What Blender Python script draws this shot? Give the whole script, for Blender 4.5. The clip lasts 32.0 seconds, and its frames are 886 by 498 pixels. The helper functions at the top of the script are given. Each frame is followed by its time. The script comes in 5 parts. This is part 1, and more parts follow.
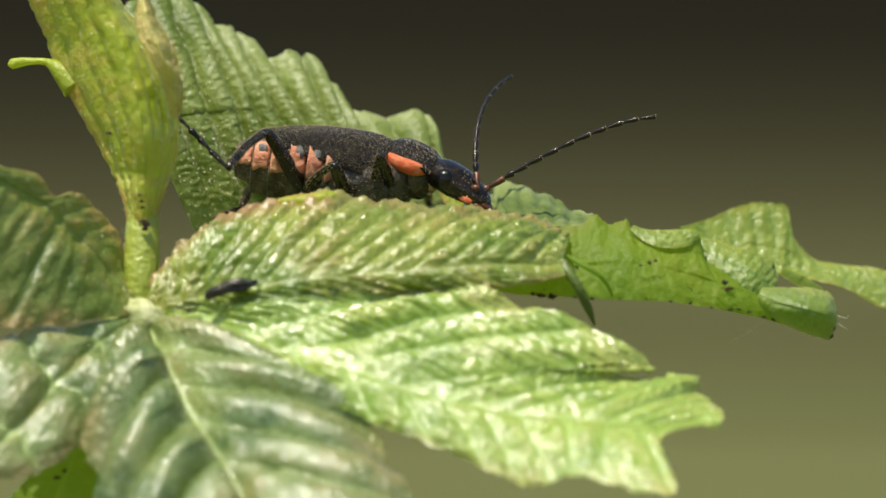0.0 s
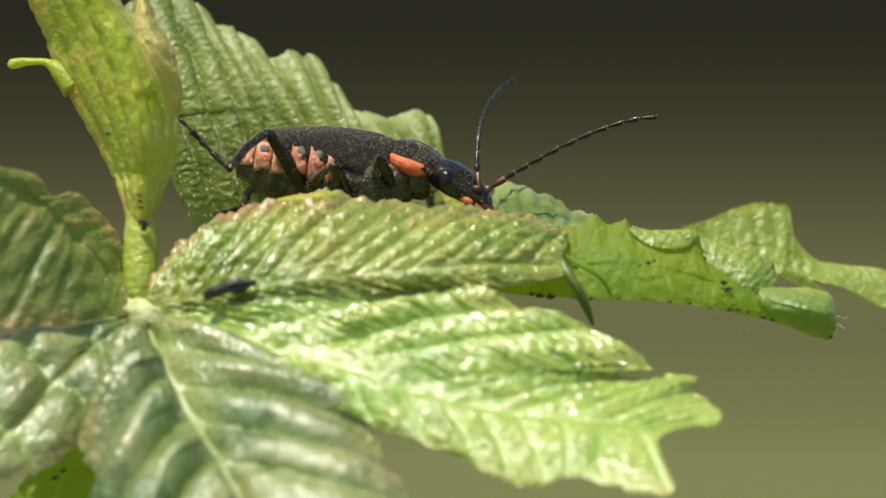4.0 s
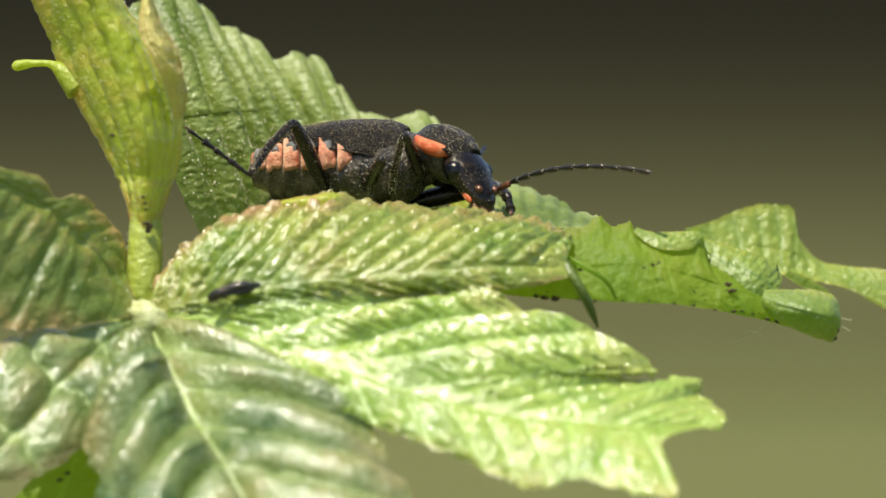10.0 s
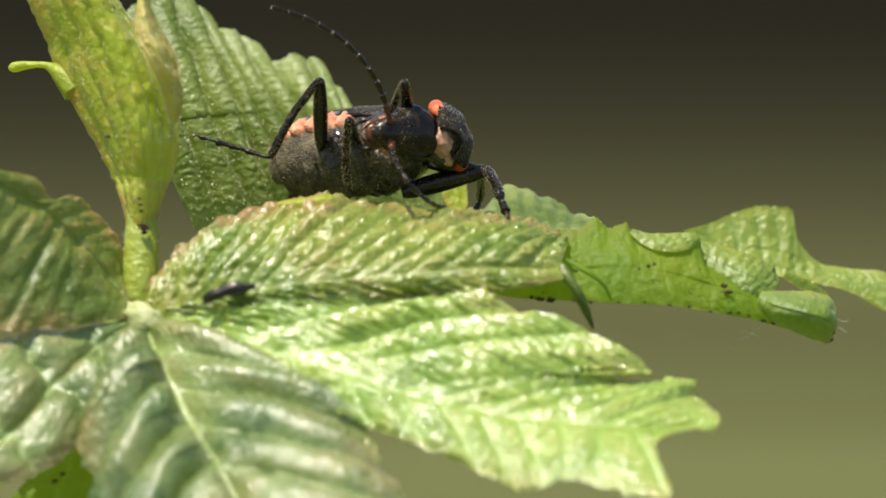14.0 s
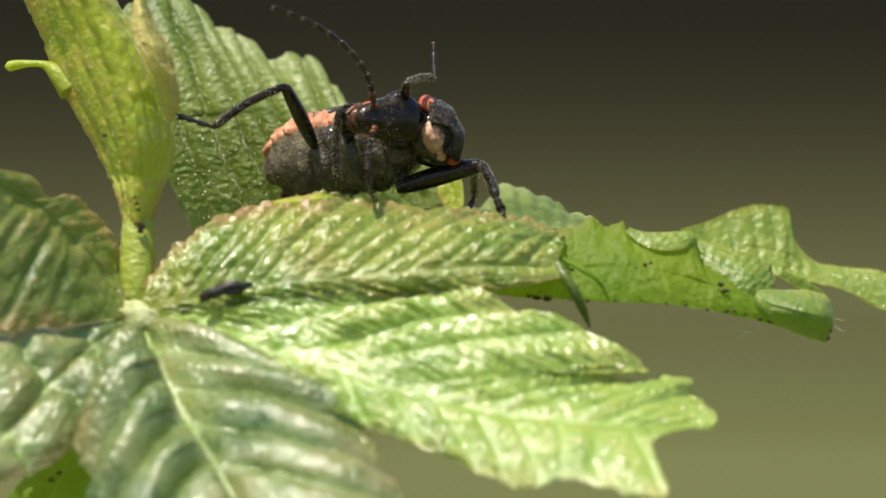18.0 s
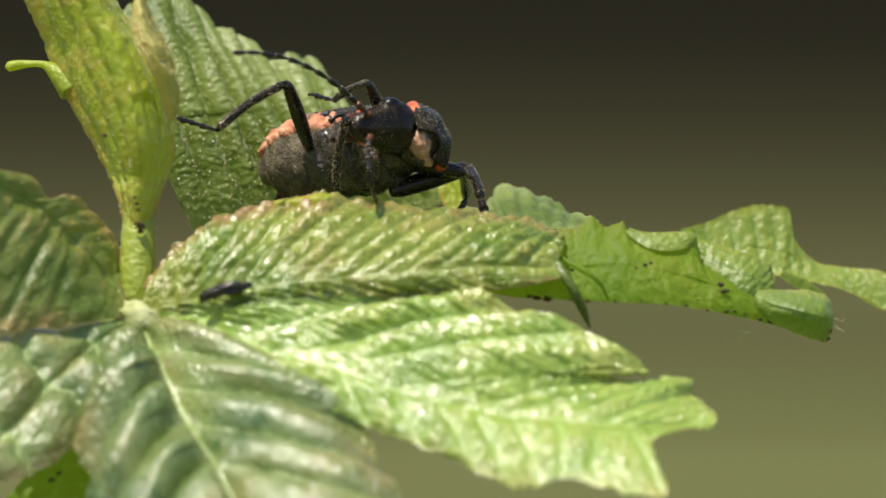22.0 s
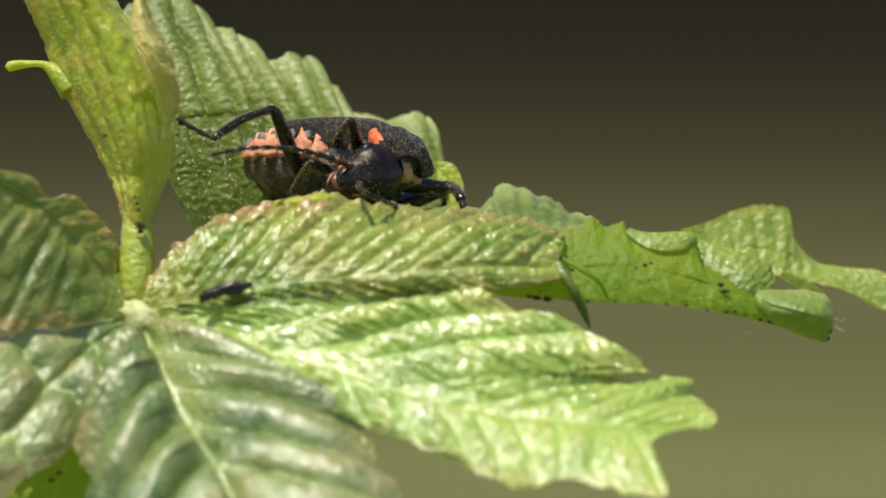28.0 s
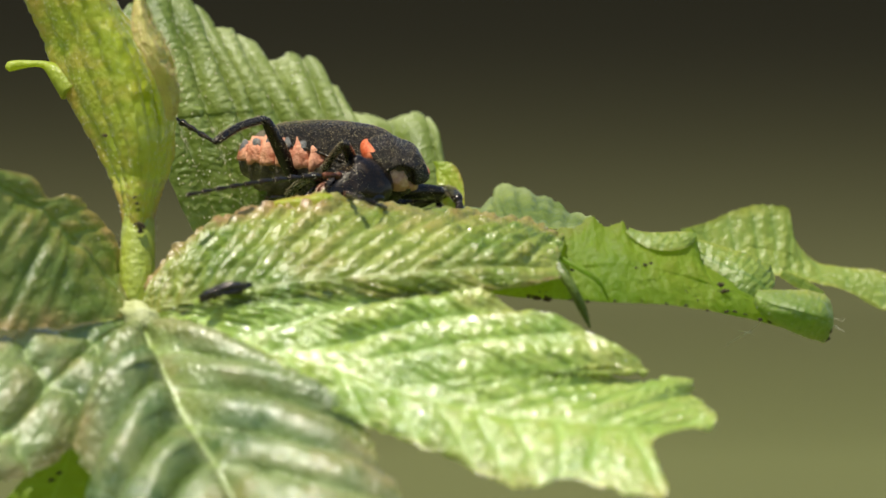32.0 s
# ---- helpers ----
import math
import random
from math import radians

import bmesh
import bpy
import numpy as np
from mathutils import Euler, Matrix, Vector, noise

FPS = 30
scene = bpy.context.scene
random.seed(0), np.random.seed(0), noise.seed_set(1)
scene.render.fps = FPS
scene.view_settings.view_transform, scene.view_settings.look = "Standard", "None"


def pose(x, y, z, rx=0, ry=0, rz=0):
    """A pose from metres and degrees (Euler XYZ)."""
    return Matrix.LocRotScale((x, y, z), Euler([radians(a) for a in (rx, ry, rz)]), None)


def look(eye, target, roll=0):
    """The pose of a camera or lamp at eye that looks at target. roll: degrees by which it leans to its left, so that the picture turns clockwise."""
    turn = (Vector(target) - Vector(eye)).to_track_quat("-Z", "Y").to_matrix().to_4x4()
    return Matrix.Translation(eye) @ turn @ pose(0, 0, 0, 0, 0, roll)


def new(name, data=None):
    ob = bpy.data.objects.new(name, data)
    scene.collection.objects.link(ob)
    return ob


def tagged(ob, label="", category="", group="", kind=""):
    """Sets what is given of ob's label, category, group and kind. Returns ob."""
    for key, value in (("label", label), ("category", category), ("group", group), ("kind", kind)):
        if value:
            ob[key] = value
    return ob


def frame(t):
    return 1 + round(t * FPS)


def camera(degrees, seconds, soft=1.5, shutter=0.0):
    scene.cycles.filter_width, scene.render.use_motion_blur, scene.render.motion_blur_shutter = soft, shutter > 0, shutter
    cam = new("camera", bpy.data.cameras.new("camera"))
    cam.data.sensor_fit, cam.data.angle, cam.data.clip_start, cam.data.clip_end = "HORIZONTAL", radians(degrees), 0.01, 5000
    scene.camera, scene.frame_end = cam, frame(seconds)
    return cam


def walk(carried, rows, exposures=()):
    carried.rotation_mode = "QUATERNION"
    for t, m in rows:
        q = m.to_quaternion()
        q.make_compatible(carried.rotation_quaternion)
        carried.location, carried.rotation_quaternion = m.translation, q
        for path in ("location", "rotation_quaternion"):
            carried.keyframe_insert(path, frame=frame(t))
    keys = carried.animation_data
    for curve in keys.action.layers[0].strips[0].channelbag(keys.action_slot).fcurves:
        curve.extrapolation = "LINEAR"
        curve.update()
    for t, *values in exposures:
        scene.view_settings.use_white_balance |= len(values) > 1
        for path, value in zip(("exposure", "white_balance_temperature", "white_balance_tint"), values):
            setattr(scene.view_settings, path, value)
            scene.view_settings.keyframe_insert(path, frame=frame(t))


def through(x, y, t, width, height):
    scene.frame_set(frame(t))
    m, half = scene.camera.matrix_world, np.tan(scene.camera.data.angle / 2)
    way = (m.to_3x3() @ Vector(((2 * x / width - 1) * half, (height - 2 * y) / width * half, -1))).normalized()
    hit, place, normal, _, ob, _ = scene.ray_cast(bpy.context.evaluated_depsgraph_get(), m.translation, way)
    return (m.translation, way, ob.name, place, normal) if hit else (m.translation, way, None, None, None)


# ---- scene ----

EYE = 0.35        # metres from the lens to the plane in which the beetle sits
LIFT = 0.8        # height of that plane's middle over the ground

cam = camera(7.18, 32.0, soft=1.5)
cam.data.dof.use_dof = True
cam.data.dof.focus_distance = 0.3528
cam.data.dof.aperture_fstop = 39.0


def stand(x, z, pan, tilt):
    """The camera, a few millimetres aside (x, z) and turned by a fraction of a degree."""
    return pose(x * 0.001, -EYE, LIFT + z * 0.001, 90 + tilt, 0, pan)


walk(cam, [
    (0, stand(-5.9, 0, -0.94, -0.02)),
    (0.5, stand(-5, 0.9, -0.779, -0.154)),
    (1, stand(-2.6, 1.1, -0.394, -0.179)),
    (1.5, stand(-7.1, 0.8, -1.127, -0.137)),
    (2, stand(-5, 0.9, -0.802, -0.155)),
    (2.5, stand(-3.7, 0.1, -0.593, -0.023)),
    (3, stand(-0.8, 0.1, -0.111, -0.021)),
    (3.5, stand(-3.6, -0.1, -0.57, -0.002)),
    (5.5, stand(-1.5, 0.5, -0.217, -0.089)),
    (6, stand(-2.1, 1, -0.311, -0.153)),
    (6.5, stand(-2.6, 0.1, -0.399, -0.02)),
    (7, stand(-4.2, 0.1, -0.658, -0.029)),
    (7.5, stand(-3.2, 0.3, -0.494, -0.051)),
    (8, stand(-3.8, 0.4, -0.574, -0.07)),
    (8.5, stand(-3.4, 0.5, -0.535, -0.089)),
    (9, stand(-4.4, 0.2, -0.667, -0.038)),
    (9.5, stand(-4.8, 0.9, -0.768, -0.155)),
    (10, stand(-3.5, 0.7, -0.517, -0.118)),
    (10.5, stand(-5.4, 1, -0.832, -0.172)),
    (11, stand(-2.4, 0.1, -0.364, -0.024)),
    (11.5, stand(-1.6, 0.5, -0.217, -0.079)),
    (12, stand(-2.7, 0.6, -0.416, -0.101)),
    (12.5, stand(-4.2, 0.9, -0.653, -0.149)),
    (13, stand(-2.2, 0.7, -0.314, -0.116)),
    (13.5, stand(-1.7, 0.6, -0.26, -0.102)),
    (14, stand(-0, 0.1, 0.027, -0.008)),
    (14.5, stand(0.2, 0.3, 0.051, -0.048)),
    (16.5, stand(-0.5, 0.2, -0.068, -0.037)),
    (17, stand(-0.4, -0.1, -0.049, 0.007)),
    (17.5, stand(-0.9, -0.2, -0.148, 0.026)),
    (18, stand(-0.7, 0.1, -0.116, -0.018)),
    (18.5, stand(-0.2, -0.1, -0.032, 0.011)),
    (19.2, stand(0, 0, 0, 0)),
    (25.5, stand(0, 0, 0, 0)),
    (32.0, stand(0, 0, 0, 0)),
], exposures=[(0, 0.39), (1, 0.66), (2, 0.55), (3, 0.45), (6, 0.45), (7, 0.32), (8, 0.40), (9, 0.36), (10, 0.64), (11, 0.40), (12, 0.55), (13, 0.45), (14, 0.52), (17, 0.40), (18, 0.45), (19, 0.40), (20, 0.44), (21, 0.36), (22, 0.37), (23, 0.50), (24, 0.45), (25, 0.45), (28, 0.40), (29, 0.36), (30, 0.39), (31, 0.37), (32, 0.39)])

# ---- world, sun ----
SUN_ELEVATION, SUN_AZIMUTH = radians(68), radians(222)

world = bpy.data.worlds.new("sky")
scene.world = world
world.use_nodes = True
sky = world.node_tree.nodes.new("ShaderNodeTexSky")
sky.sky_type = "NISHITA"
sky.sun_disc = False
sky.sun_elevation = SUN_ELEVATION
sky.sun_rotation = SUN_AZIMUTH
background = world.node_tree.nodes["Background"]
background.inputs["Strength"].default_value = 0.106
world.node_tree.links.new(sky.outputs["Color"], background.inputs["Color"])

sun = new("sun", bpy.data.lights.new("sun", "SUN"))
sun.data.energy = 5.0
sun.data.angle = radians(0.5)
sun.data.color = (1.0, 0.945, 0.82)
sun_from = Vector((math.sin(SUN_AZIMUTH) * math.cos(SUN_ELEVATION), math.cos(SUN_AZIMUTH) * math.cos(SUN_ELEVATION), math.sin(SUN_ELEVATION)))
sun.matrix_world = look(sun_from * 5, (0, 0, 0))


# ---- materials ----
def material(name):
    m = bpy.data.materials.new(name)
    m.use_nodes = True
    n = m.node_tree.nodes
    return m, n, m.node_tree.links, n["Principled BSDF"], n["Material Output"]


def noise_node(n, l, scale, detail=3.0, rough=0.55, coords=None, kind="Object"):
    if coords is None:
        coords = n.new("ShaderNodeTexCoord").outputs[kind]
    tex = n.new("ShaderNodeTexNoise")
    tex.inputs["Scale"].default_value = scale
    tex.inputs["Detail"].default_value = detail
    tex.inputs["Roughness"].default_value = rough
    l.new(coords, tex.inputs["Vector"])
    return tex


def ramp(n, l, source, stops):
    r = n.new("ShaderNodeValToRGB")
    while len(r.color_ramp.elements) < len(stops):
        r.color_ramp.elements.new(0.5)
    for e, (at_, c) in zip(r.color_ramp.elements, stops):
        e.position, e.color = at_, (*c, 1)
    l.new(source, r.inputs["Fac"])
    return r


def mixed(n, l, fac, a, b, blend="MIX"):
    m = n.new("ShaderNodeMix")
    m.data_type, m.blend_type = "RGBA", blend
    for socket, v in ((m.inputs[0], fac), (m.inputs[6], a), (m.inputs[7], b)):
        if hasattr(v, "links"):
            l.new(v, socket)
        elif isinstance(v, tuple):
            socket.default_value = (*v, 1)
        else:
            socket.default_value = v
    return m.outputs[2]


def bump(n, l, height, distance, strength=0.6, under=None):
    b = n.new("ShaderNodeBump")
    b.inputs["Distance"].default_value = distance
    b.inputs["Strength"].default_value = strength
    l.new(height, b.inputs["Height"])
    if under is not None:
        l.new(under, b.inputs["Normal"])
    return b.outputs["Normal"]


def leaf_material(name, deep, fresh, red, vein, through, gloss=0.36, thin=0.38, spec=0.6, wax=0.3):
    """A living leaf: pigment that varies with the veins and the rim, light shining through, a waxy skin."""
    m, n, l, skin, out = material(name)
    coords = n.new("ShaderNodeTexCoord").outputs["Object"]
    broad = noise_node(n, l, 210, 4, 0.6, coords)
    fine = noise_node(n, l, 1900, 4, 0.6, coords)
    cells = n.new("ShaderNodeTexVoronoi")
    cells.inputs["Scale"].default_value = 2600
    l.new(coords, cells.inputs["Vector"])
    veins = n.new("ShaderNodeAttribute")
    veins.attribute_name = "vein"
    rim = n.new("ShaderNodeAttribute")
    rim.attribute_name = "rim"
    c = mixed(n, l, ramp(n, l, broad.outputs["Fac"], [(0.35, (0, 0, 0)), (0.65, (1, 1, 1))]).outputs["Color"], deep, fresh)
    c = mixed(n, l, ramp(n, l, fine.outputs["Fac"], [(0.42, (0, 0, 0)), (0.75, (0.5, 0.5, 0.5))]).outputs["Color"], c, fresh)
    redness = n.new("ShaderNodeMath")
    redness.operation = "MULTIPLY"
    l.new(rim.outputs["Fac"], redness.inputs[0])
    l.new(ramp(n, l, broad.outputs["Fac"], [(0.38, (0, 0, 0)), (0.6, (1, 1, 1))]).outputs["Color"], redness.inputs[1])
    c = mixed(n, l, redness.outputs[0], c, red)
    c = mixed(n, l, veins.outputs["Fac"], c, vein)
    l.new(c, skin.inputs["Base Color"])
    l.new(ramp(n, l, fine.outputs["Fac"], [(0.3, (gloss - 0.1,) * 3), (0.7, (gloss + 0.14,) * 3)]).outputs["Color"], skin.inputs["Roughness"])
    skin.inputs["Specular IOR Level"].default_value = spec
    skin.inputs["Coat Weight"].default_value = wax
    skin.inputs["Coat Roughness"].default_value = 0.14
    grit = noise_node(n, l, 5500, 3, 0.6, coords)
    rough = bump(n, l, cells.outputs["Distance"], 0.00011, 0.5)
    rough = bump(n, l, fine.outputs["Fac"], 0.00020, 0.45, rough)
    rough = bump(n, l, grit.outputs["Fac"], 0.00006, 0.9, rough)
    l.new(rough, skin.inputs["Normal"])
    l.new(rough, skin.inputs["Coat Normal"])
    glow = n.new("ShaderNodeBsdfTranslucent")
    l.new(mixed(n, l, 0.55, c, through), glow.inputs["Color"])
    l.new(rough, glow.inputs["Normal"])
    mix = n.new("ShaderNodeMixShader")
    mix.inputs["Fac"].default_value = thin
    l.new(skin.outputs["BSDF"], mix.inputs[1])
    l.new(glow.outputs["BSDF"], mix.inputs[2])
    l.new(mix.outputs["Shader"], out.inputs["Surface"])
    return m


def shell_material(name, dark, light, scale, gloss, depth=0.00004, spread=(0.45, 0.65), spec=0.5, coat=0.0):
    """Insect skin: two tones of one colour, fine pits."""
    m, n, l, skin, out = material(name)
    coords = n.new("ShaderNodeTexCoord").outputs["Object"]
    tone = noise_node(n, l, scale, 4, 0.6, coords)
    pits = noise_node(n, l, scale * 5, 3, 0.6, coords)
    l.new(ramp(n, l, tone.outputs["Fac"], [(spread[0], dark), (spread[1], light)]).outputs["Color"], skin.inputs["Base Color"])
    l.new(ramp(n, l, pits.outputs["Fac"], [(0.3, (max(gloss - 0.1, 0.05),) * 3), (0.7, (gloss + 0.15,) * 3)]).outputs["Color"], skin.inputs["Roughness"])
    skin.inputs["Specular IOR Level"].default_value = spec
    skin.inputs["Specular Tint"].default_value = (1.0, 0.88, 0.72, 1)
    skin.inputs["Coat Weight"].default_value = coat
    skin.inputs["Coat Roughness"].default_value = 0.09
    l.new(bump(n, l, pits.outputs["Fac"], depth, 0.7), skin.inputs["Normal"])
    return m


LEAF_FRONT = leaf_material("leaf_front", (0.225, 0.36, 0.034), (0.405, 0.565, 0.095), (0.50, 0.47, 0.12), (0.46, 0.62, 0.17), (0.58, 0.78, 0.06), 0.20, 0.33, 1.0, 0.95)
LEAF_UPPER = leaf_material("leaf_upper", (0.115, 0.20, 0.016), (0.325, 0.395, 0.058), (0.37, 0.22, 0.09), (0.30, 0.34, 0.10), (0.54, 0.69, 0.05), 0.26, 0.33, 0.85, 0.42)
# dimmer copy of the front leaf's green: the lower lobes' shading put into colour
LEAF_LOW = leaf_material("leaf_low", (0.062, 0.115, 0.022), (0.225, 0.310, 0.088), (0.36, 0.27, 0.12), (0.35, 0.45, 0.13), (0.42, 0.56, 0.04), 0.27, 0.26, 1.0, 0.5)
# darker green for the left lobe and curled tip; the lobe's shade is in it
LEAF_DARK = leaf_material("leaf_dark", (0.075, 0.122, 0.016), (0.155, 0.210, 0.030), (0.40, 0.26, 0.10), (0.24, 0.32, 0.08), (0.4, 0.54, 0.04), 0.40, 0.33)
# third colour: sheen painted on the ridges; fourth: the darker valleys between them
LEAF_BACK = leaf_material("leaf_back", (0.100, 0.150, 0.020), (0.215, 0.272, 0.052), (0.33, 0.38, 0.14), (0.066, 0.110, 0.015), (0.44, 0.56, 0.03), 0.42, 0.36, 0.55, 0.12)
LEAF_SIDE = leaf_material("leaf_side", (0.14, 0.215, 0.028), (0.27, 0.355, 0.060), (0.34, 0.36, 0.05), (0.11, 0.20, 0.035), (0.46, 0.70, 0.05), 0.36, 0.40, 0.6, 0.25)
LEAF_UNDER = leaf_material("leaf_underside", (0.14, 0.24, 0.018), (0.25, 0.35, 0.03), (0.24, 0.24, 0.03), (0.30, 0.42, 0.06), (0.60, 0.85, 0.03), 0.5, 0.6, 0.35, 0.03)
LEAF_BUD = leaf_material("leaf_bud", (0.30, 0.41, 0.024), (0.49, 0.56, 0.06), (0.54, 0.29, 0.07), (0.42, 0.48, 0.05), (0.78, 0.86, 0.03), 0.40, 0.5)
LEAF_YELLOW = leaf_material("leaf_yellow", (0.50, 0.46, 0.10), (0.68, 0.62, 0.24), (0.58, 0.34, 0.15), (0.52, 0.50, 0.12), (0.8, 0.76, 0.04), 0.42, 0.4)
KNOT = leaf_material("joint_skin", (0.36, 0.40, 0.15), (0.50, 0.52, 0.24), (0.3, 0.25, 0.12), (0.4, 0.45, 0.2), (0.5, 0.6, 0.1), 0.5, 0.15)
STEM = leaf_material("stem_skin", (0.26, 0.34, 0.030), (0.38, 0.44, 0.055), (0.24, 0.14, 0.05), (0.34, 0.40, 0.08), (0.6, 0.7, 0.04), 0.42, 0.25)
ELYTRA = shell_material("wing_case_skin", (0.006, 0.005, 0.004), (0.026, 0.020, 0.012), 2600, 0.22, 0.00016, (0.45, 0.75), 0.26)
BLACK = shell_material("black_skin", (0.005, 0.0035, 0.002), (0.020, 0.013, 0.007), 2000, 0.18, 0.00004, (0.45, 0.65), 0.24, 0.3)
DUSTY = shell_material("dusty_skin", (0.040, 0.032, 0.020), (0.17, 0.140, 0.090), 1500, 0.36, 0.0002, (0.36, 0.72), 0.3)
EYE_SKIN = shell_material("eye_skin", (0.002, 0.003, 0.004), (0.006, 0.007, 0.008), 6000, 0.12, 0.00001, spec=0.35, coat=0.1)
THORAX = shell_material("thorax_skin", (0.010, 0.008, 0.005), (0.085, 0.066, 0.038), 900, 0.22, 0.0003, (0.40, 0.78), 0.5, 0.35)
ORANGE = shell_material("orange_skin", (0.48, 0.085, 0.022), (0.64, 0.20, 0.08), 2200, 0.34, 0.0001)
SALMON = shell_material("salmon_skin", (0.40, 0.125, 0.06), (0.68, 0.34, 0.20), 1700, 0.36, 0.00016, (0.36, 0.66))
GREY_SPOT = shell_material("grey_spot", (0.07, 0.075, 0.075), (0.20, 0.20, 0.19), 2600, 0.32, 0.00012)
CREAM = shell_material("membrane", (0.38, 0.20, 0.12), (0.60, 0.42, 0.28), 900, 0.34, 0.0001)
BROWN = shell_material("brown_skin", (0.035, 0.011, 0.005), (0.125, 0.038, 0.014), 1500, 0.3)
POLLEN = shell_material("pollen", (0.72, 0.64, 0.40), (0.90, 0.86, 0.68), 3000, 0.35)
FRASS = shell_material("frass", (0.012, 0.010, 0.010), (0.04, 0.03, 0.025), 1500, 0.18, 0.00006, coat=0.6)
SPECK = shell_material("speck", (0.02, 0.013, 0.006), (0.06, 0.04, 0.015), 2500, 0.6)
GOLD = shell_material("gold_hair", (0.26, 0.20, 0.09), (0.50, 0.42, 0.24), 3000, 0.3)
HAIR = shell_material("hair", (0.55, 0.55, 0.42), (0.75, 0.75, 0.62), 3000, 0.4)
RUST = shell_material("rust_hair", (0.34, 0.17, 0.06), (0.56, 0.34, 0.14), 2500, 0.5)


def ground_material():
    m, n, l, skin, out = material("meadow")
    coords = n.new("ShaderNodeTexCoord").outputs["Object"]
    broad = noise_node(n, l, 0.15, 4, 0.6, coords)
    fine = noise_node(n, l, 9, 5, 0.65, coords)
    c = ramp(n, l, broad.outputs["Fac"], [(0.35, (0.087, 0.091, 0.033)), (0.65, (0.113, 0.117, 0.042))]).outputs["Color"]
    c = mixed(n, l, 0.4, c, ramp(n, l, fine.outputs["Fac"], [(0.3, (0.052, 0.058, 0.018)), (0.7, (0.124, 0.128, 0.047))]).outputs["Color"])
    l.new(c, skin.inputs["Base Color"])
    skin.inputs["Roughness"].default_value = 0.95
    skin.inputs["Specular IOR Level"].default_value = 0.05
    l.new(bump(n, l, fine.outputs["Fac"], 0.05), skin.inputs["Normal"])
    return m


def bank_material():
    """Olive at the bank's foot, darkening with height: the distance's gradient put into colour."""
    m, n, l, skin, out = material("bank")
    coords = n.new("ShaderNodeTexCoord").outputs["Object"]
    fine = noise_node(n, l, 2.5, 5, 0.65, coords)
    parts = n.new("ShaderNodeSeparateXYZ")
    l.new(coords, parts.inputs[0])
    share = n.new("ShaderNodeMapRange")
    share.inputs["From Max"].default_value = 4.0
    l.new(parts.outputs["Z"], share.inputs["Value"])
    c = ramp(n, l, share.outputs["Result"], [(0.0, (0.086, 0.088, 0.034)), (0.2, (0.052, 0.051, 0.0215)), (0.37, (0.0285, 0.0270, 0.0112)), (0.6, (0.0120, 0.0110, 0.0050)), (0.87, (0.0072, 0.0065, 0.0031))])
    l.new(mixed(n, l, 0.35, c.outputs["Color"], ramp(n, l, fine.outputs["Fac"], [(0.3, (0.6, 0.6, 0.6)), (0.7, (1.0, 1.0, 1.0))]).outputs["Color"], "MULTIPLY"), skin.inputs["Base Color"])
    skin.inputs["Roughness"].default_value = 0.95
    skin.inputs["Specular IOR Level"].default_value = 0.03
    return m


def wood_material(name):
    m, n, l, skin, out = material(name)
    fine = noise_node(n, l, 1.3, 5, 0.65)
    l.new(ramp(n, l, fine.outputs["Fac"], [(0.3, (0.020, 0.022, 0.012)), (0.7, (0.034, 0.036, 0.018))]).outputs["Color"], skin.inputs["Base Color"])
    skin.inputs["Roughness"].default_value = 0.9
    skin.inputs["Specular IOR Level"].default_value = 0.1
    return m


# ---- building ----
def at(u, v, w):
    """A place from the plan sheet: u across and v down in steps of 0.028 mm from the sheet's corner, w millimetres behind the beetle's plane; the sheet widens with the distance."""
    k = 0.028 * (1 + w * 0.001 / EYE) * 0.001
    return Vector(((u - 784) * k, w * 0.001, LIFT + (441 - v) * k))


def mesh_part(name, verts, faces, mat, parent, label="", smooth=True, inverse=None):
    """One mesh object under parent; the vertices are in the parent's space after inverse."""
    me = bpy.data.meshes.new(name)
    if inverse is not None:
        verts = [inverse @ Vector(p) for p in verts]
    me.from_pydata([tuple(p) for p in verts], [], faces)
    if smooth:
        me.polygons.foreach_set("use_smooth", [True] * len(me.polygons))
    me.materials.append(mat)
    me.update()
    ob = new(name, me)
    if parent is not None:
        ob.parent = parent
    if label:
        tagged(ob, label)
    return ob


def spline(points, x):
    """Catmull-Rom through points, x from 0 to len - 1."""
    n = len(points)
    i = min(max(int(math.floor(x)), 0), n - 2)
    f = x - i
    p1, p2 = points[i], points[i + 1]
    p0 = points[i - 1] if i > 0 else p1 * 2 - p2
    p3 = points[i + 2] if i + 2 < n else p2 * 2 - p1
    return 0.5 * ((2 * p1) + (p2 - p0) * f + (2 * p0 - 5 * p1 + 4 * p2 - p3) * f * f + (3 * p1 - p0 - 3 * p2 + p3) * f * f * f)


def grid_faces(rows, cols, closed=False):
    faces = []
    for i in range(rows - 1):
        for j in range(cols if closed else cols - 1):
            a, b = i * cols + j, i * cols + (j + 1) % cols
            faces.append((a, b, b + cols, a + cols))
    return faces


